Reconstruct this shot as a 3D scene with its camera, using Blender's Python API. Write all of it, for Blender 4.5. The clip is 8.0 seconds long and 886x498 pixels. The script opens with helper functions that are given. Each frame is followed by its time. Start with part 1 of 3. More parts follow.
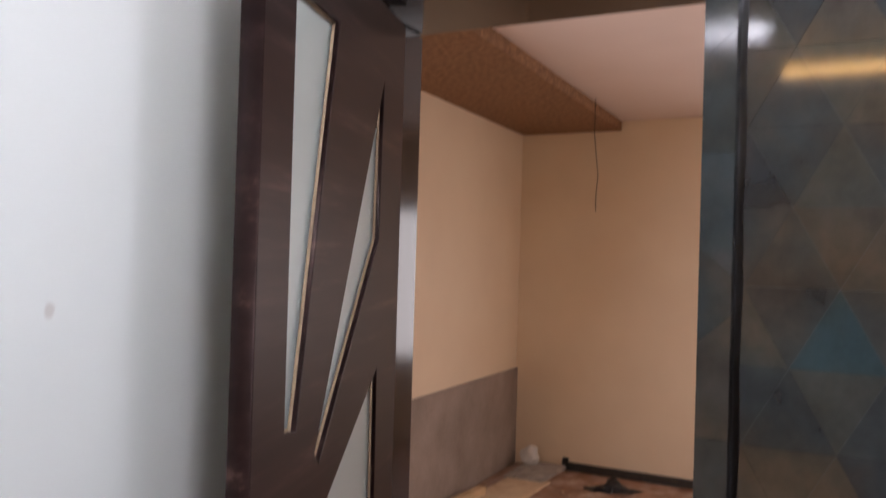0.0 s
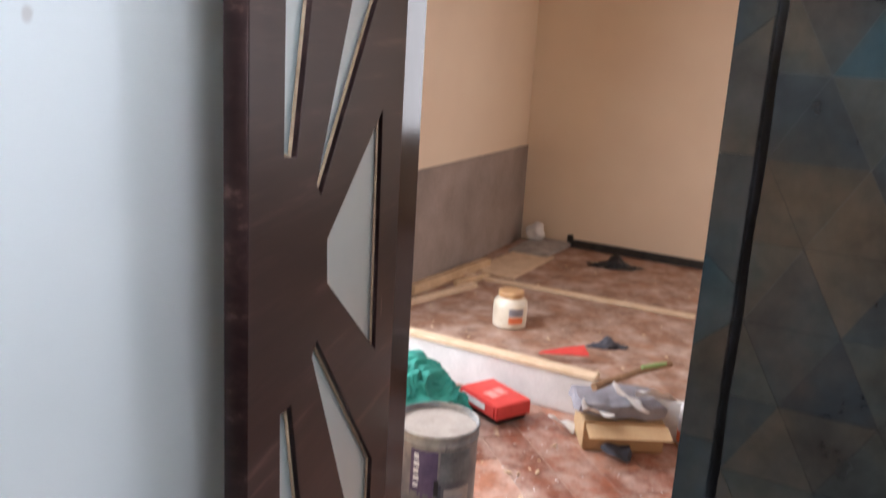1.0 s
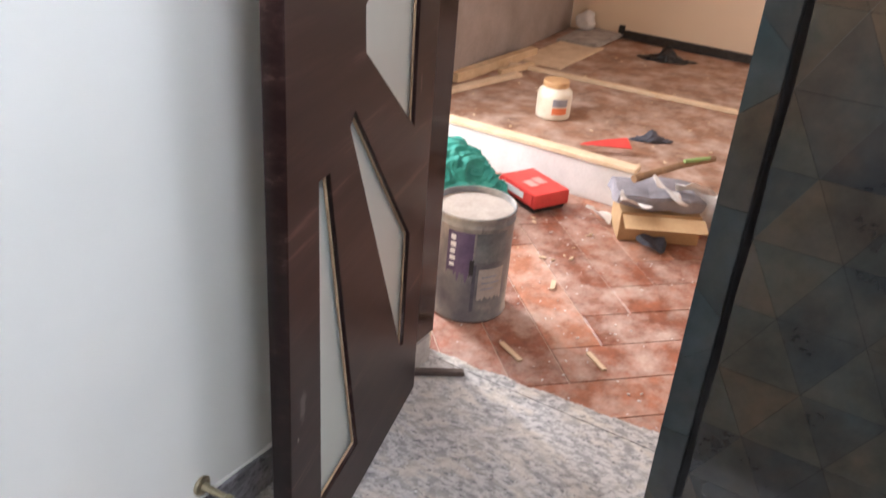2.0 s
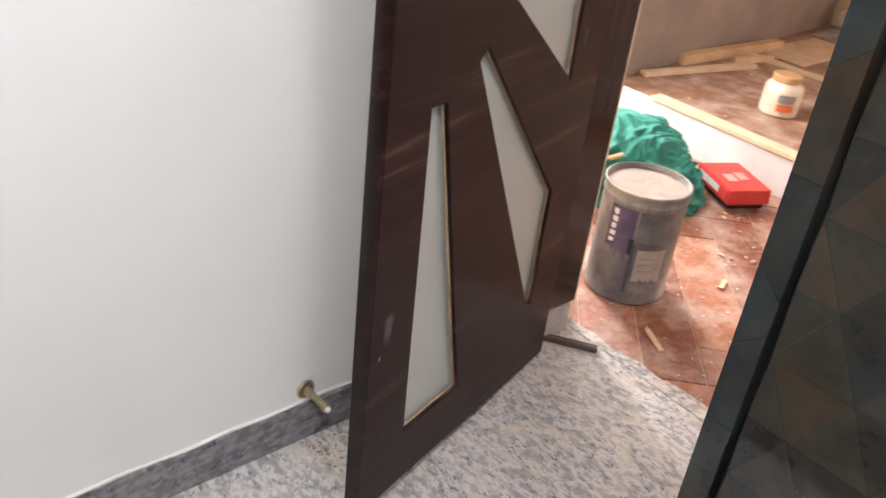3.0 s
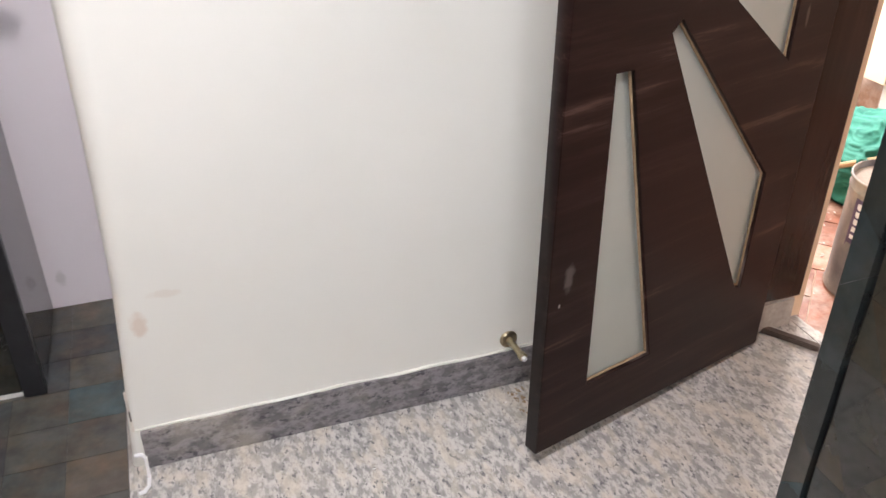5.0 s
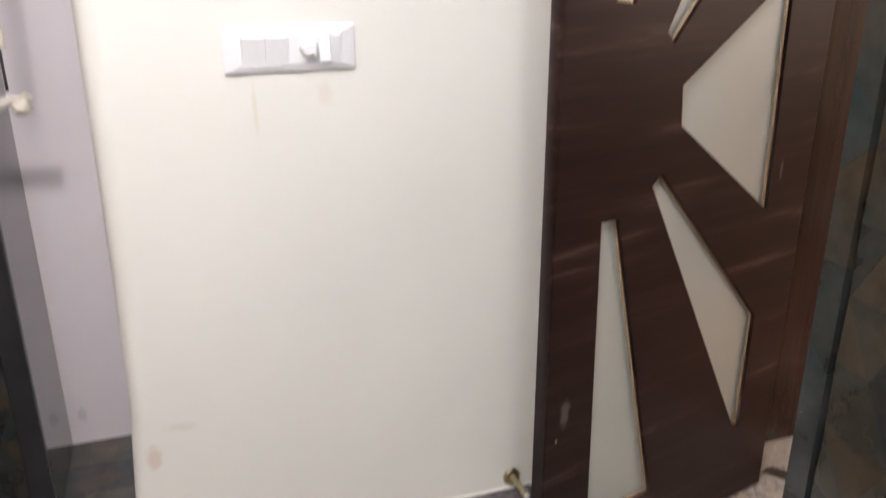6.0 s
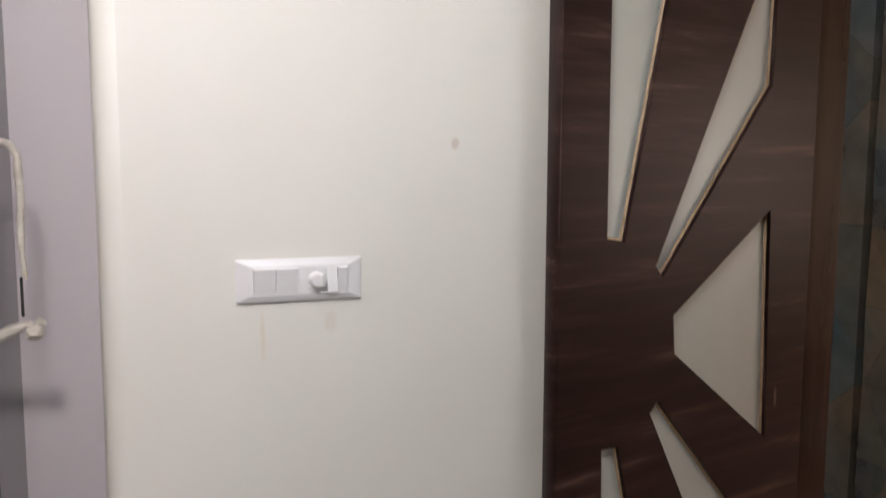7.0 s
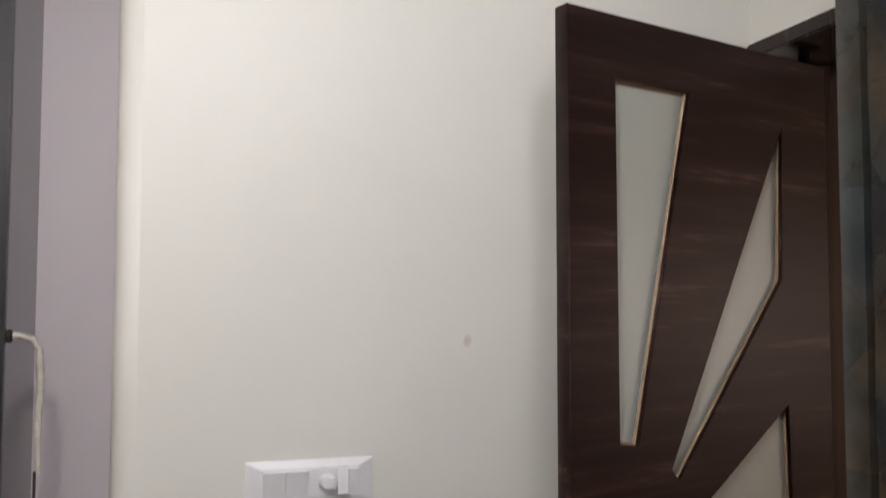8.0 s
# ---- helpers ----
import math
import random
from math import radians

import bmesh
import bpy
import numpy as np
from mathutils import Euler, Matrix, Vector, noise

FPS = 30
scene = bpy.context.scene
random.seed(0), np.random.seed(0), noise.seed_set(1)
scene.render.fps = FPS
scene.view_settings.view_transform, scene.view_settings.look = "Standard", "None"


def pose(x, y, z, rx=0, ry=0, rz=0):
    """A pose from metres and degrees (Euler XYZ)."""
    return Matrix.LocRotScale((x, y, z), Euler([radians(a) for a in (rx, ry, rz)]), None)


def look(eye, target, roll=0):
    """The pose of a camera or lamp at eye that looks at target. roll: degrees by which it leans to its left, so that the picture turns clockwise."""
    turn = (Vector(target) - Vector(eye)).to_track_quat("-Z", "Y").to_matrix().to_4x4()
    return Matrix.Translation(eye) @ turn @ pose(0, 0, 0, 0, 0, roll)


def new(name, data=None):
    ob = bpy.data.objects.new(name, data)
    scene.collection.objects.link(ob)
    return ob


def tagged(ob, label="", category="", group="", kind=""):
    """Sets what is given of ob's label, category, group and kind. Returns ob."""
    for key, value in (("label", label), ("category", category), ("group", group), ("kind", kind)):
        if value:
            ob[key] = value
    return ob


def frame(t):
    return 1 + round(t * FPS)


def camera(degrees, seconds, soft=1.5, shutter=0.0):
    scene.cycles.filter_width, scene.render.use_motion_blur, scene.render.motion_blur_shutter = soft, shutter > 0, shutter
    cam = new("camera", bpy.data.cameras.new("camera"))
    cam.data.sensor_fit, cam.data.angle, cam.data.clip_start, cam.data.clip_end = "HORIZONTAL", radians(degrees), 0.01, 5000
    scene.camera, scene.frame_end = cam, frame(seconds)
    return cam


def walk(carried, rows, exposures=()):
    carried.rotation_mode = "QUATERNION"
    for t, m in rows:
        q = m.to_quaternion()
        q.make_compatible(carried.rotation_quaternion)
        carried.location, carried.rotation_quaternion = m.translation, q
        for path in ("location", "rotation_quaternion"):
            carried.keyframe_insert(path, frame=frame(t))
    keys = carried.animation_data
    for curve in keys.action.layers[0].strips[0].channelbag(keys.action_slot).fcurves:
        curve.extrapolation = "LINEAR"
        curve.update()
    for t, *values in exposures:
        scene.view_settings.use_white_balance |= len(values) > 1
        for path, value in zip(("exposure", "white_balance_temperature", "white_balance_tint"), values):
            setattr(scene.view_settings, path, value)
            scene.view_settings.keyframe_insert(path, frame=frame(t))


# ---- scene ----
cam = camera(55.6, 8.0, shutter=0.4)
PATH = [
    (0, (-0.898, -1.034, 1.509), (0.868, -0.097, 1.534), 1.7),
    (0.5, (-0.87, -1.027, 1.459), (0.865, -0.062, 1.217), 2.8),
    (1, (-0.841, -1.012, 1.415), (0.875, -0.099, 0.942), 3.5),
    (1.2, (-0.850, -1.019, 1.402), (0.830, -0.112, 0.813), 3.2),
    (2.3, (-0.826, -1.024, 1.370), (0.632, -0.104, 0.355), 3.6),
    (2.5, (-0.793, -1.063, 1.361), (0.578, 0.006, 0.373), 3.6),
    (2.7, (-0.765, -1.11, 1.35), (0.528, 0.043, 0.35), 5.0),
    (3, (-0.714, -1.188, 1.332), (0.452, 0.079, 0.315), 7.0),
    (3.5, (-0.696, -1.271, 1.313), (0.276, 0.125, 0.261), 5.4),
    (4, (-0.722, -1.281, 1.308), (0.051, 0.227, 0.250), 1.5),
    (4.2, (-0.719, -1.286, 1.308), (0.042, 0.236, 0.261), 1.4),
    (5.3, (-0.635, -1.488, 1.337), (-0.110, 0.150, 0.318), 0.3),
    (5.5, (-0.642, -1.497, 1.34), (-0.121, 0.157, 0.343), 0.3),
    (6, (-0.647, -1.553, 1.373), (-0.069, 0.219, 0.649), -0.2),
    (6.5, (-0.657, -1.583, 1.384), (-0.049, 0.273, 0.955), -0.3),
    (7, (-0.674, -1.588, 1.4), (-0.042, 0.296, 1.176), 0.2),
    (7.5, (-0.67, -1.6, 1.44), (-0.086, 0.313, 1.418), 0.6),
    (8, (-0.652, -1.609, 1.515), (-0.077, 0.303, 1.622), 0.1),
]
walk(cam, [(t, look(eye, target, roll)) for t, eye, target, roll in PATH],
     [(0, -0.40, 5750, 18), (0.5, -0.22, 5400, 14), (1.2, -0.01, 5350, 13), (2.4, 0.32, 5850, 15), (3.5, 0.30, 6150, 17), (5.5, 0.32, 6300, 16), (6.2, 0.02, 6450, 17), (7, -0.54, 6450, 17), (8, -0.96, 6450, 16)])

# ---- world and lights ----
world = bpy.data.worlds.new("sky")
scene.world = world
world.use_nodes = True
wn = world.node_tree.nodes
sky = wn.new("ShaderNodeTexSky")
sky.sky_type, sky.sun_disc = "NISHITA", False
sky.sun_elevation, sky.sun_rotation = radians(38), radians(21)
world.node_tree.links.new(sky.outputs[0], wn["Background"].inputs[0])
wn["Background"].inputs[1].default_value = 0.12


def lamp(name, place, target, size, watts, colour, size_y=None, spread=180):
    data = bpy.data.lights.new(name, "AREA")
    data.shape, data.size, data.size_y = "RECTANGLE", size, size_y or size
    data.energy, data.color, data.spread = watts, colour, radians(spread)
    ob = new(name, data)
    ob.matrix_world = look(place, target)
    return ob


def setting(ob, label, category):
    return tagged(ob, label, category, kind="structure")



def bulb(name, place, radius, watts, colour):
    data = bpy.data.lights.new(name, "POINT")
    data.energy, data.color, data.shadow_soft_size = watts, colour, radius
    new(name, data).location = place


bulb("bulb_light", (-0.88, -1.30, 2.25), 0.12, 86, (1.0, 0.98, 0.95))
bulb("small_bulb_light", (-0.30, -1.30, 2.30), 0.05, 29, (0.97, 0.98, 1.0))
# cool fill light added on the unseen south side of the lobby
lamp("south_fill_light", (-1.25, -3.15, 1.60), (-1.25, 0, 1.3), 0.40, 7, (0.93, 0.97, 1.0), 1.30)
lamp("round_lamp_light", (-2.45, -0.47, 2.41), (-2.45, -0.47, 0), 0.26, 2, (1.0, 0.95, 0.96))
lamp("daylight_in_far_window", (4.42, -1.97, 1.33), (0.8, -0.9, 1.3), 1.44, 40, (1.0, 0.88, 0.76), 1.05)
lamp("daylight_in_opening", (1.64, 1.10, 1.15), (1.9, -0.4, 0.45), 0.95, 46, (1.0, 0.90, 0.78), 1.8, 150)
sun_data = bpy.data.lights.new("sun", "SUN")
sun_data.energy, sun_data.angle, sun_data.color = 1.5, radians(5), (1.0, 0.94, 0.85)
sun = new("sun", sun_data)
sun.matrix_world = look((3.4, 5.45, 3.9), (1.6, 0.8, 0))


# ---- materials ----
def mat(name, colour, rough=0.6, metal=0.0, spec=0.5):
    m = bpy.data.materials.new(name)
    m.use_nodes = True
    b = m.node_tree.nodes["Principled BSDF"]
    b.inputs["Base Color"].default_value = (*colour, 1)
    b.inputs["Roughness"].default_value = rough
    b.inputs["Metallic"].default_value = metal
    b.inputs["Specular IOR Level"].default_value = spec
    return m


def node(m, kind, **inputs):
    n = m.node_tree.nodes.new(kind)
    for key, value in inputs.items():
        n.inputs[key.replace("_", " ")].default_value = value
    return n


def link(m, a, b):
    m.node_tree.links.new(a, b)


def bsdf(m):
    return m.node_tree.nodes["Principled BSDF"]


def coords(m, scale=(1, 1, 1), kind="Object", turn=(0, 0, 0)):
    tc, mp = node(m, "ShaderNodeTexCoord"), node(m, "ShaderNodeMapping")
    mp.inputs["Scale"].default_value = scale
    mp.inputs["Rotation"].default_value = turn
    link(m, tc.outputs[kind], mp.inputs[0])
    return mp.outputs[0]


def ramp(m, fac, stops):
    r = node(m, "ShaderNodeValToRGB")
    while len(r.color_ramp.elements) < len(stops):
        r.color_ramp.elements.new(0.5)
    for e, (p, c) in zip(r.color_ramp.elements, stops):
        e.position, e.color = p, (*c, 1)
    link(m, fac, r.inputs[0])
    return r.outputs[0]


def mix(m, fac, a, b, how="MIX"):
    n = node(m, "ShaderNodeMix")
    n.data_type, n.blend_type = "RGBA", how
    for socket, value in ((n.inputs[0], fac), (n.inputs[6], a), (n.inputs[7], b)):
        if isinstance(value, (int, float)):
            socket.default_value = value
        elif isinstance(value, tuple):
            socket.default_value = (*value, 1)
        else:
            link(m, value, socket)
    return n.outputs[2]


def noise_of(m, vec, scale, detail=4.0, rough=0.55):
    n = node(m, "ShaderNodeTexNoise", Scale=scale, Detail=detail, Roughness=rough)
    link(m, vec, n.inputs["Vector"])
    return n.outputs[0]


def bump(m, height, strength, distance=0.002):
    n = node(m, "ShaderNodeBump", Strength=strength, Distance=distance)
    link(m, height, n.inputs["Height"])
    link(m, n.outputs[0], bsdf(m).inputs["Normal"])


def mottled(name, dark, light, scale=6.0, rough=0.6, metal=0.0, relief=0.15, fine=90.0, spec=0.5, depth=0.001):
    m = mat(name, light, rough, metal, spec)
    v = coords(m)
    big, small = noise_of(m, v, scale), noise_of(m, v, fine, 3.0)
    c = ramp(m, big, [(0.3, dark), (0.7, light)])
    c = mix(m, 0.25, c, ramp(m, small, [(0.35, dark), (0.65, light)]))
    link(m, c, bsdf(m).inputs["Base Color"])
    bump(m, small, relief, depth)
    return m


def spot(m, place, size, soft):
    """A worn mark of its own shape round a place."""
    v = coords(m)
    warp = noise_of(m, v, 25.0, 3.0)
    d = node(m, "ShaderNodeVectorMath")
    d.operation = "SUBTRACT"
    link(m, v, d.inputs[0])
    d.inputs[1].default_value = place
    s = node(m, "ShaderNodeVectorMath")
    s.operation = "DIVIDE"
    link(m, d.outputs[0], s.inputs[0])
    s.inputs[1].default_value = size
    ln = node(m, "ShaderNodeVectorMath")
    ln.operation = "LENGTH"
    link(m, s.outputs[0], ln.inputs[0])
    add = node(m, "ShaderNodeMath")
    add.operation = "ADD"
    link(m, ln.outputs["Value"], add.inputs[0])
    link(m, warp, add.inputs[1])
    r = ramp(m, add.outputs[0], [(0.5, (soft,) * 3), (1.0, (0, 0, 0))])
    r.node.color_ramp.elements[0].position = 0.75
    r.node.color_ramp.elements[1].position = 1.0
    return r


def wall_paint(name, dark, light, marks=()):
    m = mat(name, light, 0.55)
    v = coords(m)
    c = ramp(m, noise_of(m, v, 1.6, 3.0), [(0.3, dark), (0.7, light)])
    for place, size, colour, soft in marks:
        c = mix(m, spot(m, place, size, soft), c, colour)
    link(m, c, bsdf(m).inputs["Base Color"])
    bump(m, noise_of(m, v, 140.0, 3.0), 0.08, 0.001)
    return m


WALL = wall_paint("wall_paint", (0.70, 0.695, 0.64), (0.76, 0.755, 0.70), [
    ((-0.115, 0, 1.423), (0.022, 0.3, 0.028), (0.52, 0.45, 0.38), 0.6),
    ((-0.76, 0, 0.36), (0.035, 0.3, 0.075), (0.55, 0.40, 0.30), 0.5),
    ((-0.70, 0, 0.42), (0.08, 0.3, 0.02), (0.58, 0.50, 0.42), 0.35),
    ((-0.50, 0, 1.06), (0.012, 0.3, 0.09), (0.66, 0.60, 0.46), 0.5),
    ((-0.37, 0, 1.08), (0.03, 0.3, 0.06), (0.66, 0.62, 0.52), 0.4),
    ((-0.98, 0.68, 0.09), (0.03, 0.3, 0.06), (0.45, 0.42, 0.40), 0.4)])
PINKISH = wall_paint("pinkish_paint", (0.81, 0.745, 0.78), (0.85, 0.79, 0.82), [((-0.98, 0.68, 0.09), (0.03, 0.3, 0.06), (0.45, 0.42, 0.40), 0.4)])
CREAM = wall_paint("cream_paint", (0.74, 0.60, 0.44), (0.80, 0.67, 0.50))
CEILING = wall_paint("ceiling_paint", (0.64, 0.52, 0.46), (0.70, 0.58, 0.52))
LOBBY_WHITE = wall_paint("lobby_paint", (0.70, 0.69, 0.67), (0.76, 0.75, 0.73))
PLASTER = mottled("grey_plaster", (0.22, 0.18, 0.155), (0.36, 0.295, 0.255), 4.0, 0.9, relief=0.4)
CEMENT = mottled("cement", (0.25, 0.23, 0.21), (0.50, 0.47, 0.43), 14.0, 0.9, relief=0.5)
BLACK = mottled("black_trim", (0.008, 0.008, 0.009), (0.018, 0.018, 0.02), 20.0, 0.35)
WHITE_STONE = mottled("white_stone", (0.62, 0.60, 0.57), (0.80, 0.78, 0.75), 8.0, 0.5)
BRASS = mottled("brushed_brass", (0.36, 0.30, 0.19), (0.54, 0.47, 0.33), 60.0, 0.3, 1.0)
PLASTIC = mottled("white_plastic", (0.74, 0.74, 0.75), (0.80, 0.80, 0.81), 3.0, 0.3, relief=0.02)
WRAP = mottled("dull_white_wrap", (0.50, 0.45, 0.38), (0.74, 0.70, 0.62), 30.0, 0.45, relief=0.3)
DARK_IRON = mottled("dark_iron", (0.015, 0.014, 0.014), (0.05, 0.045, 0.04), 40.0, 0.5, 0.4)
PLY = mottled("raw_wood", (0.48, 0.32, 0.17), (0.68, 0.50, 0.30), 12.0, 0.7)
STRIPWOOD = mottled("pale_wood", (0.55, 0.40, 0.24), (0.75, 0.60, 0.42), 12.0, 0.7)
CARD = mottled("cardboard", (0.40, 0.26, 0.13), (0.55, 0.38, 0.20), 9.0, 0.85)
RED = mottled("red_card", (0.50, 0.035, 0.03), (0.66, 0.075, 0.06), 9.0, 0.5)
FADEDRED = mottled("faded_red_print", (0.62, 0.22, 0.19), (0.74, 0.36, 0.32), 20.0, 0.55)
GREYPAPER = mottled("grey_paper", (0.20, 0.19, 0.21), (0.34, 0.33, 0.36), 14.0, 0.7)
WHITEPAPER = mottled("white_paper", (0.62, 0.60, 0.58), (0.80, 0.79, 0.77), 14.0, 0.7)
GREEN = mottled("green_cloth", (0.012, 0.135, 0.105), (0.045, 0.27, 0.205), 14.0, 0.9, relief=0.5, fine=300.0)
LIME = mottled("green_strip", (0.16, 0.28, 0.08), (0.30, 0.42, 0.15), 14.0, 0.6)
BLUEGREY = mottled("blue_grey_cloth", (0.04, 0.04, 0.05), (0.10, 0.10, 0.12), 20.0, 0.9)
JARWHITE = mottled("cloudy_plastic", (0.60, 0.52, 0.38), (0.78, 0.72, 0.60), 10.0, 0.35)
JARLID = mottled("tan_lid", (0.40, 0.22, 0.10), (0.60, 0.38, 0.18), 16.0, 0.5)
ORANGE = mottled("orange_print", (0.60, 0.14, 0.05), (0.75, 0.22, 0.08), 16.0, 0.6)
DRUMGREY = mottled("scuffed_grey_print", (0.07, 0.075, 0.075), (0.19, 0.19, 0.18), 16.0, 0.5)
PURPLE = mottled("purple_print", (0.055, 0.035, 0.08), (0.13, 0.09, 0.15), 18.0, 0.6)
DRYPAINT = mottled("dried_paint", (0.27, 0.23, 0.19), (0.42, 0.37, 0.32), 16.0, 0.8, relief=0.5)
TAN = mottled("tan_bead", (0.20, 0.13, 0.07), (0.34, 0.24, 0.14), 30.0, 0.6)
CORK = mottled("brown_chipboard", (0.10, 0.045, 0.018), (0.34, 0.18, 0.08), 38.0, 0.8, relief=0.5, fine=120.0)

# dark veneer with long grain across the leaf
VENEER = mat("dark_veneer", (0.04, 0.025, 0.02), 0.38, spec=0.16)
bsdf(VENEER).inputs["Specular Tint"].default_value = (1.0, 0.72, 0.62, 1)
_v = coords(VENEER, (1.5, 14, 24), turn=(0, radians(-5), 0))
_g = noise_of(VENEER, _v, 1.0, 6.0, 0.65)
_c = ramp(VENEER, _g, [(0.30, (0.0070, 0.0032, 0.0032)), (0.50, (0.0125, 0.0062, 0.0057)), (0.60, (0.022, 0.0115, 0.0100)), (0.70, (0.080, 0.046, 0.036))])
_s = noise_of(VENEER, coords(VENEER, (18, 60, 5)), 1.0, 5.0)
_c = mix(VENEER, ramp(VENEER, _s, [(0.74, (0, 0, 0)), (0.84, (0.2, 0.2, 0.2))]), _c, (0.16, 0.13, 0.11))
_c = mix(VENEER, spot(VENEER, (0.055, 0, 0.47), (0.026, 0.3, 0.075), 1.0), _c, (0.085, 0.070, 0.064))
_c = mix(VENEER, spot(VENEER, (0.035, 0, 0.41), (0.006, 0.3, 0.010), 0.9), _c, (0.30, 0.27, 0.25))
_c = mix(VENEER, spot(VENEER, (0.66, 0, 0.86), (0.010, 0.3, 0.05), 0.25), _c, (0.30, 0.24, 0.20))
link(VENEER, _c, bsdf(VENEER).inputs["Base Color"])
bump(VENEER, _g, 0.12, 0.001)

# upright grain for the frame
FRAMEWOOD = mat("reddish_frame_wood", (0.05, 0.03, 0.025), 0.12, spec=0.35)
_v = coords(FRAMEWOOD, (22, 22, 1.4))
_g = noise_of(FRAMEWOOD, _v, 1.0, 6.0, 0.6)
link(FRAMEWOOD, ramp(FRAMEWOOD, _g, [(0.3, (0.012, 0.0072, 0.0064)), (0.7, (0.034, 0.020, 0.0165))]), bsdf(FRAMEWOOD).inputs["Base Color"])
bump(FRAMEWOOD, _g, 0.1, 0.001)

FROST = mat("frosted_glass", (0.60, 0.66, 0.60), 0.35)
bsdf(FROST).inputs["Transmission Weight"].default_value = 0.55
link(FROST, ramp(FROST, noise_of(FROST, coords(FROST), 4.0), [(0.3, (0.66, 0.70, 0.64)), (0.7, (0.74, 0.77, 0.71))]), bsdf(FROST).inputs["Base Color"])
bump(FROST, noise_of(FROST, coords(FROST), 400.0), 0.3, 0.0005)

# speckled granite in white, grey and black
def granite(name, base, dark, rough, stretch, warm, fleck):
    m = mat(name, base, rough)
    v = coords(m, stretch, turn=(0, 0, radians(25)))
    a = noise_of(m, v, 62.0, 4.0, 0.68)
    b = noise_of(m, v, fleck, 3.0, 0.62)
    g = noise_of(m, v, 36.0, 3.0, 0.62)
    k = noise_of(m, v, 13.0, 4.0, 0.6)
    c = ramp(m, a, [(0.36, tuple(x * 0.42 for x in base)), (0.47, tuple(x * 0.85 for x in base)), (0.60, base)])
    c = mix(m, ramp(m, g, [(0.47, (0, 0, 0)), (0.56, (0.75, 0.75, 0.75))]), c, tuple(x * 0.40 for x in base))
    c = mix(m, ramp(m, k, [(0.50, (0, 0, 0)), (0.62, (warm, warm, warm))]), c, (base[0] * 1.10, base[1] * 1.02, base[2] * 0.88))
    c = mix(m, ramp(m, b, [(0.60, (0, 0, 0)), (0.635, (0.85, 0.85, 0.85))]), c, dark)
    dust = noise_of(m, coords(m), 4.0, 6.0, 0.65)
    c = mix(m, ramp(m, dust, [(0.50, (0, 0, 0)), (0.72, (0.5, 0.5, 0.5))]), c, (0.60, 0.54, 0.45))
    link(m, c, bsdf(m).inputs["Base Color"])
    bump(m, a, 0.05, 0.0005)
    return m


GRANITE = granite("pale_granite", (0.56, 0.54, 0.515), (0.10, 0.10, 0.11), 0.35, (1.5, 0.75, 1), 0.55, 56.0)
SKIRT = granite("grey_granite", (0.235, 0.22, 0.228), (0.035, 0.035, 0.045), 0.35, (0.75, 1, 1.2), 0.2, 40.0)


def piece_paint(name, stops, rough, source, grain=30.0, dusty=0.0, metal=0.0, drift=None):
    """Pieces that differ one from another; source: Object Info or Geometry."""
    m = mat(name, stops[0][1], rough, metal)
    if source == "object":
        r = node(m, "ShaderNodeObjectInfo").outputs["Random"]
    else:
        r = node(m, "ShaderNodeNewGeometry").outputs["Random Per Island"]
    c = ramp(m, r, stops)
    c.node.color_ramp.interpolation = "CONSTANT"
    v = node(m, "ShaderNodeNewGeometry").outputs["Position"]
    n = noise_of(m, v, grain, 5.0, 0.65)
    if drift:
        c = mix(m, 0.40, c, ramp(m, noise_of(m, v, 9.0, 4.0, 0.6), drift))
    c = mix(m, 0.75, c, ramp(m, n, [(0.3, (0.45, 0.45, 0.45)), (0.7, (1.25, 1.25, 1.25))]), "MULTIPLY")
    if dusty:
        d = noise_of(m, v, 7.0, 6.0, 0.7)
        c = mix(m, ramp(m, d, [(0.42, (0, 0, 0)), (0.70, (dusty,) * 3)]), c, (0.62, 0.50, 0.42))
    link(m, c, bsdf(m).inputs["Base Color"])
    rr = node(m, "ShaderNodeMapRange")
    rr.inputs[3].default_value, rr.inputs[4].default_value = rough * 0.75, rough * 1.3
    link(m, n, rr.inputs[0])
    link(m, rr.outputs[0], bsdf(m).inputs["Roughness"])
    bump(m, n, 0.06, 0.001)
    return m


SLATE = [(0.0, (0.029, 0.025, 0.020)), (0.2, (0.040, 0.028, 0.018)), (0.38, (0.022, 0.023, 0.022)), (0.54, (0.034, 0.031, 0.024)),
         (0.70, (0.016, 0.016, 0.017)), (0.88, (0.014, 0.029, 0.032)), (0.92, (0.048, 0.034, 0.022))]
DRIFT = [(0.28, (0.014, 0.016, 0.018)), (0.42, (0.024, 0.029, 0.029)), (0.54, (0.032, 0.029, 0.022)), (0.68, (0.053, 0.035, 0.021))]
SLATE_PIECE = piece_paint("slate_piece", SLATE, 0.05, "object", 14.0, drift=DRIFT)
SLATE_SHEET = piece_paint("slate_sheet", SLATE, 0.05, "island", 14.0, drift=DRIFT)
STRIP_SLATE = piece_paint("blue_grey_slate", [(0.0, (0.026, 0.034, 0.036)), (0.35, (0.022, 0.025, 0.024)), (0.6, (0.018, 0.032, 0.035)), (0.85, (0.044, 0.034, 0.024))], 0.08, "object", 14.0, drift=DRIFT)
FLOOR_SLATE = [(p, tuple(min(1, x * 2.6 + 0.012) for x in c)) for p, c in SLATE]
FLOOR_DRIFT = [(p, tuple(x * 2.6 + 0.012 for x in c)) for p, c in DRIFT]
FLOOR_PIECE = piece_paint("floor_slate_piece", FLOOR_SLATE, 0.22, "object", 10.0, drift=FLOOR_DRIFT)
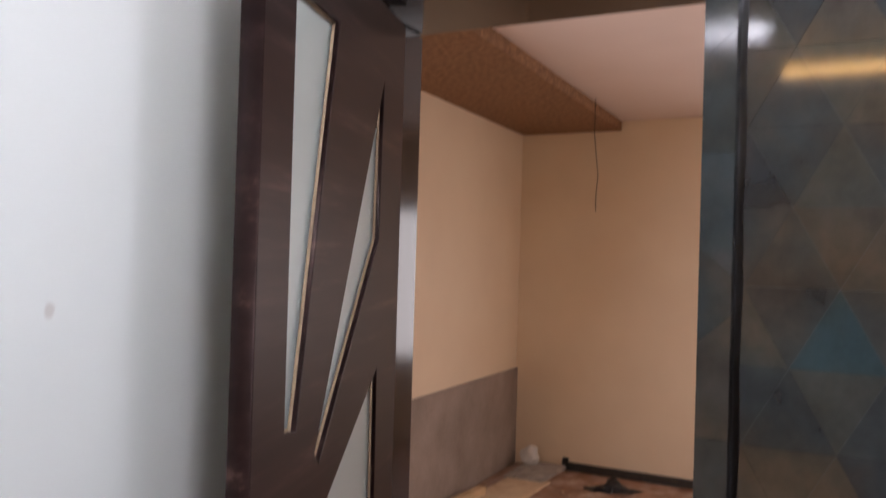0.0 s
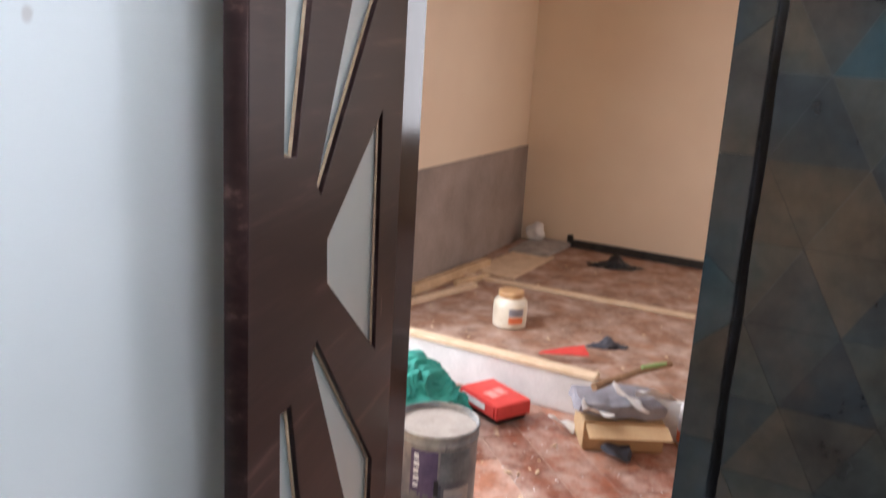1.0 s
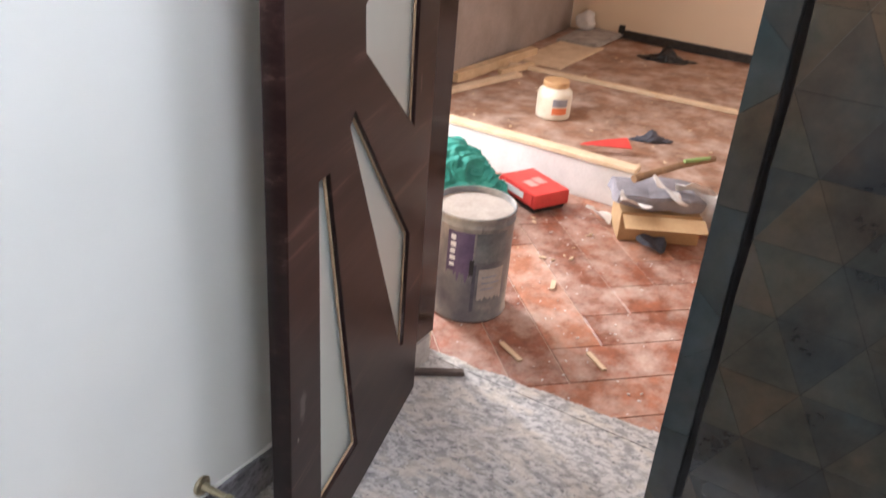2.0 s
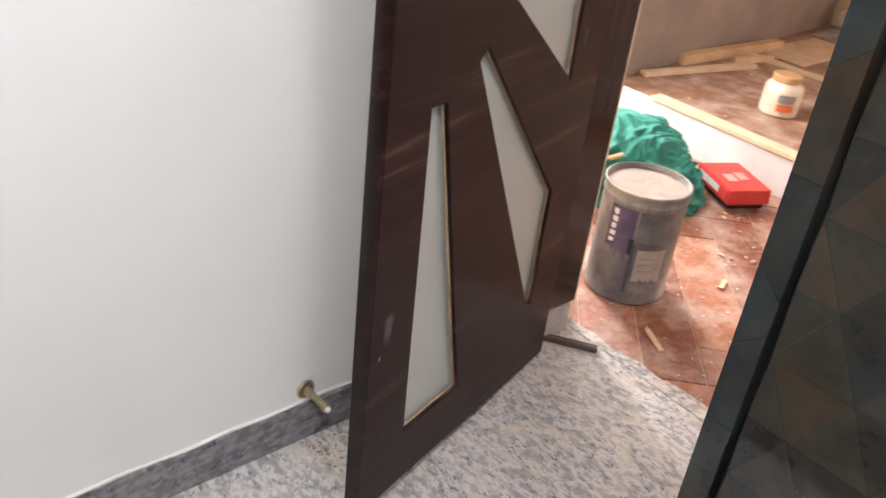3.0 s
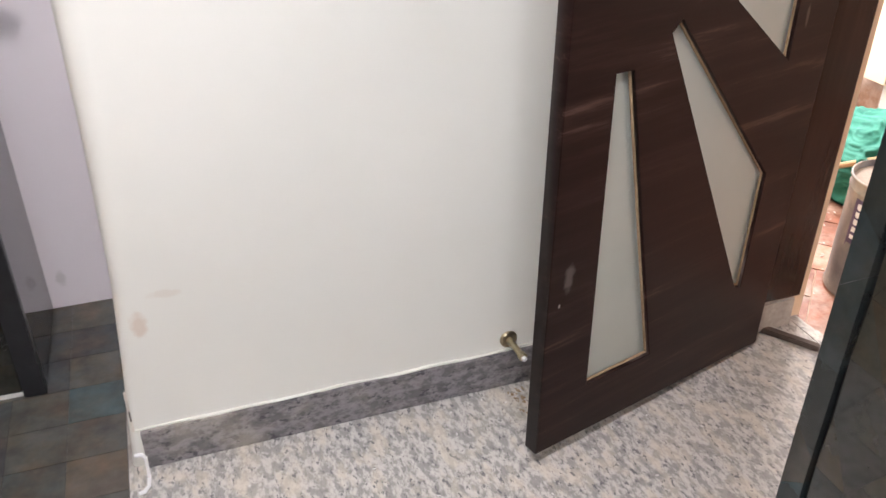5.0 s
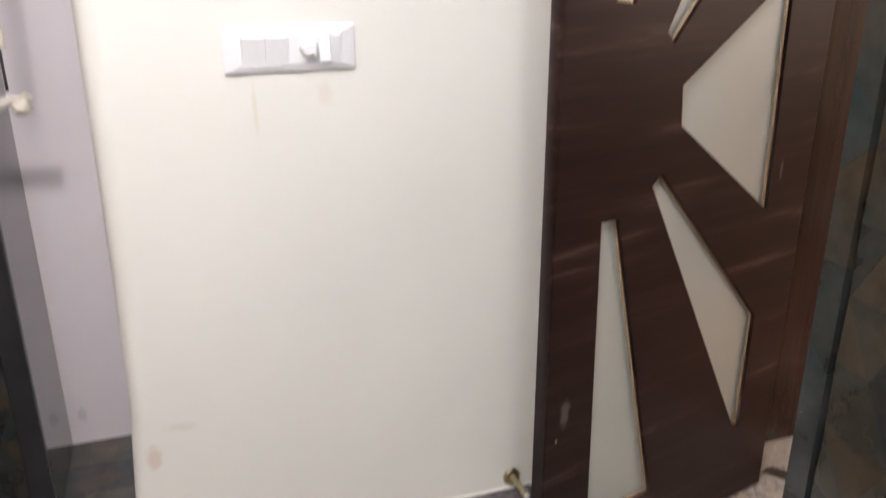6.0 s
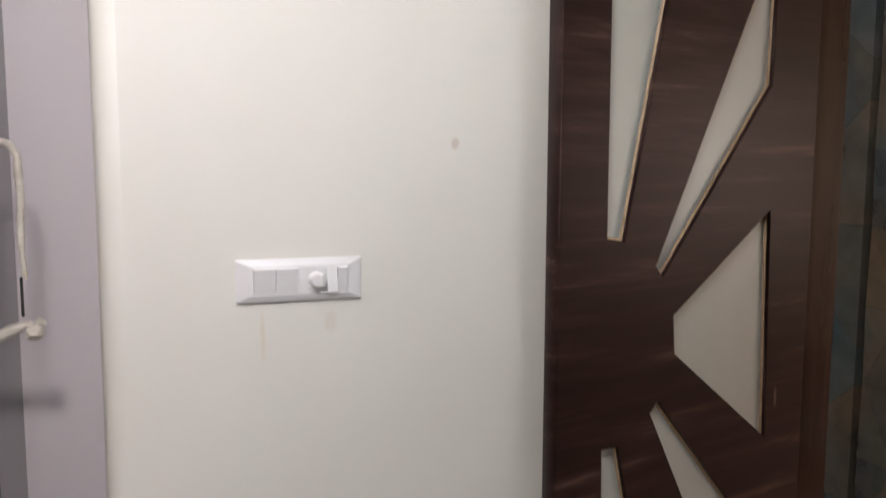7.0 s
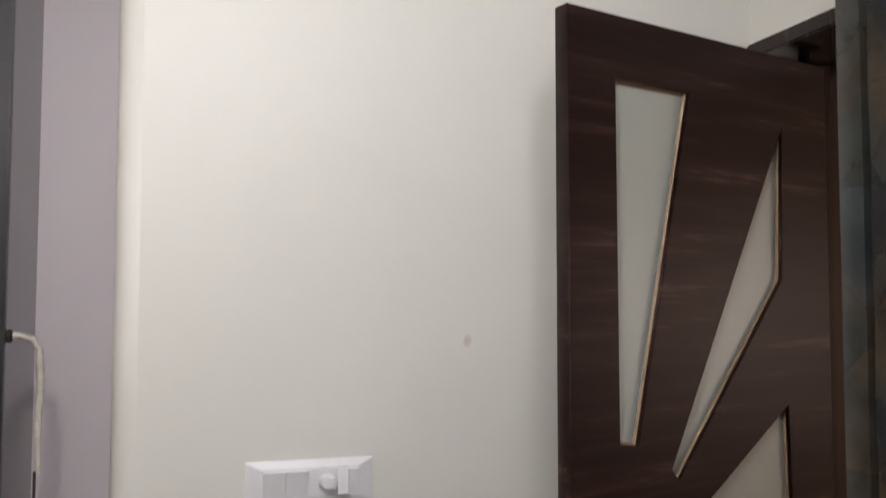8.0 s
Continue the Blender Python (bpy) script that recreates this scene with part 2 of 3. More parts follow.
FLOOR_SHEET = piece_paint("floor_slate_sheet", FLOOR_SLATE, 0.22, "island", 10.0, drift=FLOOR_DRIFT)
TERRA = [(0.0, (0.30, 0.105, 0.055)), (0.3, (0.36, 0.14, 0.075)), (0.55, (0.25, 0.09, 0.05)), (0.8, (0.40, 0.17, 0.095))]
TERRA_PIECE = piece_paint("terracotta_piece", TERRA, 0.42, "object", 22.0, 0.75)
DUSTY = piece_paint("dusty_brown_floor", [(0.0, (0.30, 0.16, 0.095)), (0.9, (0.31, 0.165, 0.10))], 0.6, "island", 9.0, 0.7)
for _m in (SLATE_PIECE, SLATE_SHEET):
    bsdf(_m).inputs["IOR"].default_value = 1.55
GROUT = mottled("grout", (0.42, 0.30, 0.23), (0.60, 0.47, 0.38), 20.0, 0.9)
GLOSS_GREY = mottled("dark_lacquer", (0.030, 0.028, 0.030), (0.042, 0.040, 0.042), 2.0, 0.05, relief=0.004)
bsdf(GLOSS_GREY).inputs["IOR"].default_value = 2.1

# tin with smeared paint and grime
TIN = mat("painted_tin", (0.5, 0.48, 0.45), 0.45)
_v = coords(TIN)
_c = ramp(TIN, noise_of(TIN, _v, 6.0, 5.0, 0.6), [(0.34, (0.065, 0.065, 0.075)), (0.50, (0.15, 0.145, 0.14)), (0.66, (0.38, 0.34, 0.28))])
_d = noise_of(TIN, coords(TIN, (40, 40, 5)), 1.0, 4.0)
_c = mix(TIN, ramp(TIN, _d, [(0.66, (0, 0, 0)), (0.72, (0.6, 0.6, 0.6))]), _c, (0.08, 0.08, 0.085))
link(TIN, _c, bsdf(TIN).inputs["Base Color"])
bump(TIN, noise_of(TIN, _v, 60.0), 0.2, 0.001)

GLOW = mat("warm_lamp", (1, 0.8, 0.5))
bsdf(GLOW).inputs["Emission Color"].default_value = (1.0, 0.55, 0.15, 1)
bsdf(GLOW).inputs["Emission Strength"].default_value = 18.0
WHITEGLOW = mat("white_lamp", (1, 1, 1))
bsdf(WHITEGLOW).inputs["Emission Color"].default_value = (1.0, 0.96, 0.9, 1)
bsdf(WHITEGLOW).inputs["Emission Strength"].default_value = 15.0
GROUND = mottled("pale_ground", (0.40, 0.38, 0.35), (0.55, 0.53, 0.50), 3.0, 0.9)


# ---- shapes ----
def finish(name, bm, material, parent=None, label="", smooth=False):
    me = bpy.data.meshes.new(name)
    bm.to_mesh(me)
    bm.free()
    if smooth:
        me.polygons.foreach_set("use_smooth", [True] * len(me.polygons))
    me.materials.append(material)
    ob = new(name, me)
    if parent:
        ob.parent = parent
    if label:
        ob["label"] = label
    return ob


def part(name, bm, material, parent, label="", smooth=False):
    return finish(name, bm, material, parent, label, smooth)


def thing(name, label, category, m=None, group=""):
    ob = new(name)
    ob.empty_display_size = 0.05
    if m:
        ob.matrix_world = m
    return tagged(ob, label, category, group)


def box(x0, x1, y0, y1, z0, z1, bevel=0.0, bm=None, segments=2):
    out = bm or bmesh.new()
    made = bmesh.ops.create_cube(out, size=1)["verts"]
    bmesh.ops.scale(out, vec=(x1 - x0, y1 - y0, z1 - z0), verts=made)
    bmesh.ops.translate(out, vec=((x0 + x1) / 2, (y0 + y1) / 2, (z0 + z1) / 2), verts=made)
    if bevel:
        edges = {e for v in made for e in v.link_edges}
        bmesh.ops.bevel(out, geom=list(edges), offset=bevel, segments=segments, affect="EDGES", clamp_overlap=True)
    return out


def lathe(profile, steps=40):
    """A turned shape from (radius, height) pairs."""
    bm = bmesh.new()
    rings = []
    for r, z in profile:
        rings.append([bm.verts.new((r * math.cos(2 * math.pi * i / steps), r * math.sin(2 * math.pi * i / steps), z)) for i in range(steps)])
    for a, b in zip(rings, rings[1:]):
        for i in range(steps):
            bm.faces.new((a[i], a[(i + 1) % steps], b[(i + 1) % steps], b[i]))
    for ring, flip in ((rings[0], True), (rings[-1], False)):
        bm.faces.new(list(reversed(ring)) if flip else ring)
    bmesh.ops.recalc_face_normals(bm, faces=bm.faces)
    return bm


def tube(points, radius, sides=10, wobble=0.0):
    bm = bmesh.new()
    pts = [Vector(p) for p in points]
    rings = []
    for i, p in enumerate(pts):
        way = (pts[min(i + 1, len(pts) - 1)] - pts[max(i - 1, 0)]).normalized()
        side = way.cross(Vector((0.3, 0.5, 0.81))).normalized()
        up = way.cross(side)
        r = radius * (1 + wobble * noise.noise(p * 60))
        rings.append([bm.verts.new(p + r * (math.cos(a) * side + math.sin(a) * up)) for a in [2 * math.pi * k / sides for k in range(sides)]])
    for a, b in zip(rings, rings[1:]):
        for k in range(sides):
            bm.faces.new((a[k], a[(k + 1) % sides], b[(k + 1) % sides], b[k]))
    bm.faces.new(rings[0])
    bm.faces.new(rings[-1])
    bmesh.ops.recalc_face_normals(bm, faces=bm.faces)
    return bm


def board(outlines, half, edge):
    """A flat board in local x and z with openings: the first outline is the rim, the others are cut out. Its middle lies at y = 0."""
    cu = bpy.data.curves.new("outline", "CURVE")
    cu.dimensions, cu.fill_mode = "2D", "BOTH"
    cu.extrude, cu.bevel_depth, cu.bevel_resolution, cu.offset = half - edge, edge, 1, -edge
    for pts in outlines:
        sp = cu.splines.new("POLY")
        sp.points.add(len(pts) - 1)
        for q, (x, z) in zip(sp.points, pts):
            q.co = (x, z, 0, 1)
        sp.use_cyclic_u = True
    ob = bpy.data.objects.new("outline", cu)
    scene.collection.objects.link(ob)
    bpy.context.view_layer.update()
    me = bpy.data.meshes.new_from_object(ob.evaluated_get(bpy.context.evaluated_depsgraph_get()))
    bpy.data.objects.remove(ob)
    bpy.data.curves.remove(cu)
    me.transform(Matrix.Rotation(radians(90), 4, "X"))
    bm = bmesh.new()
    bm.from_mesh(me)
    bpy.data.meshes.remove(me)
    bmesh.ops.remove_doubles(bm, verts=bm.verts, dist=0.00005)
    return bm


def crumple(bm, amount, size, seed=0.0):
    for v in bm.verts:
        v.co += amount * noise.noise_vector(v.co * size + Vector((seed, seed * 2, 0)))
    return bm


# ---- structure: the lobby and the short passage to the doorway ----
H = 2.46


def prism(corners, z0, z1):
    """An upright block on a many-cornered plan."""
    bm = bmesh.new()
    low, high = [[bm.verts.new((x, y, z)) for x, y in corners] for z in (z0, z1)]
    n = len(corners)
    for i in range(n):
        bm.faces.new((low[i], low[(i + 1) % n], high[(i + 1) % n], high[i]))
    bm.faces.new(low)
    bm.faces.new(high)
    bmesh.ops.recalc_face_normals(bm, faces=bm.faces)
    return bm


bm = bmesh.new()
rows = []
for z, xe, rd in ((0, -0.832, 0.012), (0.12, -0.822, 0.012), (0.25, -0.810, 0.018), (0.45, -0.795, 0.028), (0.75, -0.788, 0.038), (1.2, -0.786, 0.042), (H, -0.786, 0.042)):
    plan = [(0.84, 0.0), (xe + rd + 0.004, 0.0)] + [(xe + rd - rd * math.sin(a), rd - rd * math.cos(a)) for a in [math.pi / 2 * k / 8 for k in range(9)]]
    plan += [(-0.77, 0.689), (-0.70, 0.689), (-0.70, 0.12), (0.84, 0.12)]
    rows.append([bm.verts.new((x, y, z)) for x, y in plan])
for low, high in zip(rows, rows[1:]):
    for i in range(len(low)):
        face = bm.faces.new((low[i], low[(i + 1) % len(low)], high[(i + 1) % len(low)], high[i]))
        face.smooth = 1 <= i < 11
bm.faces.new(rows[-1])
bmesh.ops.recalc_face_normals(bm, faces=bm.faces)
wall_main = setting(finish("wall_north", bm, WALL), "off-white painted wall with rounded end and smudges", "wall")
setting(finish("wall_recess", box(-1.20, -0.72, 0.69, 0.80, 0, H), PINKISH), "white painted back wall of the narrow recess", "wall")
setting(finish("floor", box(-0.8424, 0.86, -3.2, 0.0, -0.10, 0.0), GRANITE), "speckled pale granite floor with dust", "floor")
setting(finish("ceiling", box(-3.4, 0.84, -3.32, 0.80, H, H + 0.1), LOBBY_WHITE), "plain white lobby ceiling", "ceiling")
# wall out of view, made brown so the clad panels mirror less brightness
setting(finish("wall_west", box(-3.4, -3.28, -3.2, 0.80, 0, H), CORK), "unseen lobby wall, brown to darken panel reflections", "wall")
# unseen south wall, its gap made for the added fill light
for x0, x1, z0, z1 in ((-3.28, -1.47, 0, H), (-1.03, 0.2, 0, H), (-1.47, -1.03, 0, 0.94), (-1.47, -1.03, 2.26, H)):
    setting(finish("wall_south", box(x0, x1, -3.32, -3.2, z0, z1), LOBBY_WHITE), "plain white unseen lobby wall round a gap for fill light", "wall")
# hidden passage wall; its dark wood is added to tone down the leaf's sheen
setting(finish("wall_passage", box(0.162, 0.84, -0.99, -0.862, 0, H), FRAMEWOOD), "unseen passage wall beside the doorway, dark wood to dim leaf reflections", "wall")
setting(finish("wall_doorway", box(0.562, 0.84, -0.858, -0.001, 2.082, H), WALL), "off-white wall over the dark door frame", "wall")

# granite skirting with a ragged line of cement on top
setting(finish("baseboard", box(-0.803, 0.64, -0.013, -0.001, 0.0, 0.100, 0.002), SKIRT), "grey speckled granite skirting along the wall", "skirting")
bm = bmesh.new()
for i in range(75):
    x = -0.812 + i * 0.0194
    h = 0.001 + 0.007 * max(0, noise.noise(Vector((x * 9, 0, 0))) + 0.3)
    box(x, x + 0.0196, -0.004 - 0.010 * max(0, noise.noise(Vector((x * 7, 2, 0))) + 0.2), 0.0005, 0.1002, 0.1005 + h, bm=bm)
setting(finish("trim", bm, WALL), "ragged white filler line over the skirting", "trim")

# red-brown room behind the doorway
setting(finish("subfloor", box(0.86, 2.2, -2.9, 1.1, -0.10, -0.0055), GROUT), "cement bed under terracotta tiles", "floor")
setting(finish("platform", box(2.225, 4.5, -2.9, 1.3, -0.10, 0.152), DUSTY), "raised dusty brown floor strewn with timber", "floor")
setting(finish("riser", box(2.2, 2.225, -2.9, 1.1, -0.004, 0.157, 0.003), WHITE_STONE), "white stone edge of the raised floor", "step")
for y0, y1, z0, z1 in ((-1.22, 1.3, 0.145, 2.56), (-2.9, -2.72, 0.145, 2.56), (-2.72, -1.22, 0.145, 0.78), (-2.72, -1.22, 1.88, 2.56)):
    setting(finish("wall_room_far", box(4.4, 4.5, y0, y1, z0, z1), CREAM), "cream painted far wall", "wall")
setting(finish("wall_room_right", box(0.84, 4.5, -3.0, -2.9, -0.1, 2.56), CREAM), "cream painted side wall", "wall")
setting(finish("wall_room_left", prism([(2.15, 1.055), (4.4, 1.185), (4.4, 1.30), (2.15, 1.22)], 0.145, 2.56), CREAM), "cream painted wall over unpainted plaster", "wall")
setting(finish("wall_room_pier", box(0.84, 1.15, 1.1, 1.22, -0.1, 2.56), CREAM), "cream painted wall beside the balcony opening", "wall")
setting(finish("wall_room_lintel", box(1.15, 2.15, 1.1, 1.22, 2.1, 2.56), CREAM), "cream painted wall over the balcony opening", "wall")
setting(finish("wall_room_front", box(0.842, 0.90, -2.9, -0.87, 0, 2.56), CREAM), "cream painted wall on the room side", "wall")
setting(finish("wall_room_side", box(0.842, 0.90, 0.0, 1.1, 0, 2.56), CREAM), "cream painted wall on the room side", "wall")
setting(finish("wall_room_top", box(0.842, 0.90, -0.87, 0.0, 2.11, 2.56), CREAM), "cream painted wall over the doorway", "wall")
setting(finish("ceiling_room", box(0.84, 4.5, -3.0, 1.32, 2.432, 2.56), CEILING), "plain pinkish white ceiling", "ceiling")
setting(finish("soffit", prism([(0.92, 0.30), (4.398, 0.50), (4.398, 1.18), (0.92, 1.05)], 2.370, 2.431), CORK), "brown chipboard soffit hung along the wall", "soffit")
bm = prism([(2.152, 1.045), (4.398, 1.175), (4.398, 1.1845), (2.152, 1.0545)], 0.154, 0.792)
setting(finish("dado", bm, PLASTER), "rough grey unpainted plaster along the wall foot", "plaster")
setting(finish("skirting_far", box(4.372, 4.399, -2.0, 0.795, 0.154, 0.205, 0.003), DARK_IRON), "dark skirting strip along the far wall", "skirting")
setting(finish("skirting_end", box(4.372, 4.399, 0.797, 0.832, 0.154, 0.232, 0.003), DARK_IRON), "upright end of the dark skirting strip", "skirting")
setting(finish("ground", box(-40, 40, 1.24, 80, -0.35, -0.12), GROUND), "pale ground outside the opening", "ground")

# ragged cement edge between granite and terracotta
bm = bmesh.new()
for i in range(34):
    y = -0.86 + i * 0.0253
    w = 0.03 + 0.012 * noise.noise(Vector((y * 14, 3, 0))) + 0.07 * max(0, -y - 0.12)
    box(0.862, 0.862 + w, y, y + 0.0256, -0.02, 0.001, bm=bm)
setting(finish("threshold", bm, GRANITE), "uneven cut edge of the granite at the doorway", "threshold")


# ---- the dark door with its sunburst panes ----
LEAF_W, LEAF_H = 0.765, 2.012
leaf_turn = math.degrees(math.atan2(0.217, 0.725))
PANES = [
    [(0.118, 1.904), (0.315, 1.904), (0.167, 1.243), (0.122, 1.250)],
    [(0.606, 1.866), (0.596, 1.546), (0.275, 1.169), (0.255, 1.191)],
    [(0.611, 1.284), (0.627, 0.786), (0.317, 1.014), (0.310, 1.090)],
    [(0.273, 0.926), (0.637, 0.528), (0.637, 0.232), (0.614, 0.240), (0.251, 0.905)],
    [(0.121, 0.858), (0.164, 0.856), (0.332, 0.171), (0.138, 0.179)]]
door = thing("door_1", "dark brown veneered door, standing open, with frosted panes", "door", pose(-0.035, -0.297, 0.010, 0, 0, leaf_turn))
leaf = part("door_leaf", board([[(0.006, 0.044), (LEAF_W, 0.002), (LEAF_W, LEAF_H), (0.004, LEAF_H)]] + [[(x, z - 0.010) for x, z in p] for p in PANES], 0.0175, 0.002), VENEER, door)
leaf.location = (0, 0.0175, 0)
for p in PANES:
    cx, cz = sum(x for x, _ in p) / len(p), sum(z for _, z in p) / len(p) - 0.010
    grown = [(cx + (x - cx) * 1.02, cz + (z - 0.010 - cz) * 1.01) for x, z in p]
    glass = part("pane", board([grown], 0.003, 0.0008), FROST, door, "greenish white frosted glass pane")
    glass.location = (0, 0.0175, 0)
    loop = [Vector((x, 0.0085, z - 0.010)) for x, z in p]
    bm = bmesh.new()
    for a, b in zip(loop, loop[1:] + loop[:1]):
        inner = 0.004
        n = Vector((-(b - a).z, 0, (b - a).x)).normalized()
        if n.dot(Vector((cx, 0.0085, cz)) - a) < 0:
            n = -n
        vs = [bm.verts.new(q) for q in (a, b, b + n * inner + Vector((0, 0.004, 0)), a + n * inner + Vector((0, 0.004, 0)))]
        bm.faces.new(vs)
    bead = part("glazing_bead", bm, TAN, glass, "thin tan bead round the pane")
    bead.location = (0, -0.0175, 0)

frame_1 = thing("door_frame", "reddish brown wooden door frame, its foot cut short", "door frame")
part("jamb", box(0.690, 0.850, -0.036, -0.001, 0.096, 2.043, 0.004), FRAMEWOOD, frame_1)
part("jamb", box(0.690, 0.850, -0.860, -0.800, 0.0, 2.043, 0.004), FRAMEWOOD, frame_1)
part("head", box(0.550, 0.850, -0.860, -0.002, 2.045, 2.080, 0.004), FRAMEWOOD, frame_1)
for z in (0.25, 1.02, 1.80):
    hinge = part("hinge", lathe([(0.006, z - 0.05), (0.0065, z - 0.048), (0.0065, z + 0.048), (0.006, z + 0.05)], 14), DARK_IRON, frame_1)
    hinge.location = (0.697, -0.043, 0)
setting(finish("frame_foot", crumple(box(0.70, 0.842, -0.036, -0.001, 0.001, 0.094, 0.006), 0.004, 22), CEMENT), "rough cement under the cut door frame", "cement")
tagged(finish("iron_strip", crumple(box(-0.075, 0.075, -0.012, 0.012, 0.001, 0.016, 0.003), 0.001, 30), mottled("brown_strip", (0.05, 0.035, 0.028), (0.12, 0.085, 0.065), 30.0, 0.7)), "short dark strip lying across the threshold", "strip").matrix_world = pose(0.797, -0.088, 0, 0, 0, -54)

# door stop on the wall
stop = thing("door_stop", "brushed brass door stop fixed above the skirting", "door stop", pose(0.031, -0.0005, 0.132, 88, 0, 2))
part("flange", lathe([(0.022, 0), (0.022, 0.003), (0.019, 0.006), (0.011, 0.008)], 28), BRASS, stop)
part("rod", lathe([(0.010, 0.006), (0.008, 0.02), (0.0075, 0.066), (0.010, 0.069), (0.0105, 0.08), (0.008, 0.083)], 24), BRASS, stop)
part("tip", lathe([(0.0065, 0.083), (0.0062, 0.088), (0.004, 0.090)], 20), PLASTIC, stop, "small white buffer")

# switch plate: two wide keys, a fan dial and two narrow keys
plate = thing("switch_plate", "white plastic switch plate with fan dial on the wall", "switch", pose(-0.430, -0.001, 1.163))
bm = bmesh.new()
outer = [(-0.1185, -0.0405), (0.1185, -0.0405), (0.1185, 0.0405), (-0.1185, 0.0405)]
inner = [(-0.092, -0.027), (0.092, -0.027), (0.092, 0.027), (-0.092, 0.027)]
rings = [[bm.verts.new((x, y, z)) for x, z in ring] for ring, y in ((outer, 0.0), (outer, -0.006), (inner, -0.013))]
for a, b in zip(rings, rings[1:]):
    for i in range(4):
        bm.faces.new((a[i], a[(i + 1) % 4], b[(i + 1) % 4], b[i]))
bm.faces.new(rings[-1])
bm.faces.new(list(reversed(rings[0])))
bmesh.ops.recalc_face_normals(bm, faces=bm.faces)
bmesh.ops.bevel(bm, geom=bm.edges[:], offset=0.0012, segments=2, affect="EDGES")
part("cover", bm, PLASTIC, plate)


def rocker(x0, x1, out_top, out_foot):
    """A tilting switch key: how far its upper and lower edge stand out of the plate."""
    bm = bmesh.new()
    side = [(-0.012, -0.0235), (-0.013 - out_foot, -0.0235), (-0.013 - out_top, 0.0235), (-0.012, 0.0235)]
    a, b = [[bm.verts.new((x, y, z)) for y, z in side] for x in (x0, x1)]
    for k in range(4):
        bm.faces.new((a[k], a[(k + 1) % 4], b[(k + 1) % 4], b[k]))
    bm.faces.new(a)
    bm.faces.new(list(reversed(b)))
    bmesh.ops.recalc_face_normals(bm, faces=bm.faces)
    bmesh.ops.bevel(bm, geom=bm.edges[:], offset=0.0006, segments=1, affect="EDGES")
    return part("rocker", bm, PLASTIC, plate)


for x0, x1 in ((-0.0875, -0.0465), (-0.0460, -0.0050)):
    rocker(x0, x1, 0.010, 0.0005)
rocker(0.050, 0.0700, 0.0005, 0.010)
rocker(0.0705, 0.0900, 0.010, 0.0005)
part("divider", box(-0.003, 0.010, -0.0145, -0.012, -0.025, 0.025, 0.0008), PLASTIC, plate)
part("dial_base", box(0.013, 0.048, -0.0142, -0.012, -0.024, 0.024, 0.0008), PLASTIC, plate)
dial = part("dial", lathe([(0.0160, 0), (0.0150, 0.008), (0.0125, 0.016), (0.0100, 0.018)], 28), PLASTIC, plate, "round fan dial with a grip ridge")
dial.matrix_basis = pose(0.0305, -0.0142, 0.0, 90, 0, 0)
grip = part("grip", box(-0.003, 0.003, -0.011, 0.011, 0.0175, 0.023, 0.001), PLASTIC, plate)
grip.matrix_basis = pose(0.0305, -0.0142, 0.0, 90, 0, 35)

# ---- recess and the glossy grey leaf with its handle ----
leaf_2 = thing("door_2", "mirror-glossy dark lacquered door leaf with black edge standing open", "door")
part("face", box(-1.06, -1.018, 0.338, 0.688, 0.004, H - 0.02, 0.002), GLOSS_GREY, leaf_2)
part("edge_band", box(-1.066, -1.0165, 0.312, 0.336, 0.004, H - 0.02, 0.002), BLACK, leaf_2, "black edge band")
handle = thing("pull_handle", "pull handle in dull white wrap on the grey leaf", "handle")
rod = [(-1.016, 0.35, 1.425), (-0.995, 0.352, 1.427), (-0.970, 0.356, 1.418), (-0.956, 0.360, 1.395)]
rod += [(-0.955 + 0.002 * math.sin(i), 0.360, 1.36 - i * 0.028) for i in range(9)]
part("grip", tube(rod, 0.0075, 12, 0.5), WRAP, handle)
part("mount", lathe([(0.014, 0), (0.014, 0.006), (0.009, 0.010)], 20), DARK_IRON, handle).matrix_basis = pose(-1.0165, 0.35, 1.425, 0, 90, 0)
part("slot", box(-0.962, -0.956, 0.352, 0.356, 1.055, 1.14, 0.001), DARK_IRON, handle)
part("lever", tube([(-1.016, 0.36, 1.010), (-0.985, 0.358, 1.025), (-0.955, 0.355, 1.037), (-0.935, 0.35, 1.033), (-0.922, 0.345, 1.046)], 0.011, 12, 0.8), WRAP, handle)
part("wrap_end", crumple(lathe([(0.004, 0), (0.014, 0.004), (0.017, 0.02), (0.008, 0.035)], 12), 0.006, 50), WRAP, handle).matrix_basis = pose(-0.945, 0.352, 1.008, 20, 30, 0)

# white loop and edge strip at the wall corner
loop = thing("wire_loop", "white plastic loop hooked at the wall corner", "bracket")
part("loop", tube([(-0.822, -0.022, 0.052), (-0.808, -0.026, 0.054), (-0.802, -0.028, 0.046), (-0.802, -0.040, 0.0), (-0.803, -0.07, 0.006), (-0.812, -0.084, 0.006), (-0.824, -0.086, 0.006)], 0.0044, 10), PLASTIC, loop)
part("strip", crumple(box(-0.8175, -0.8125, -0.003, 0.003, 0.098, 0.205, 0.0012), 0.001, 40), WRAP, loop, "chipped off-white corner strip")
part("slot", box(-0.8165, -0.8135, -0.0046, -0.0025, 0.130, 0.155), DARK_IRON, loop)

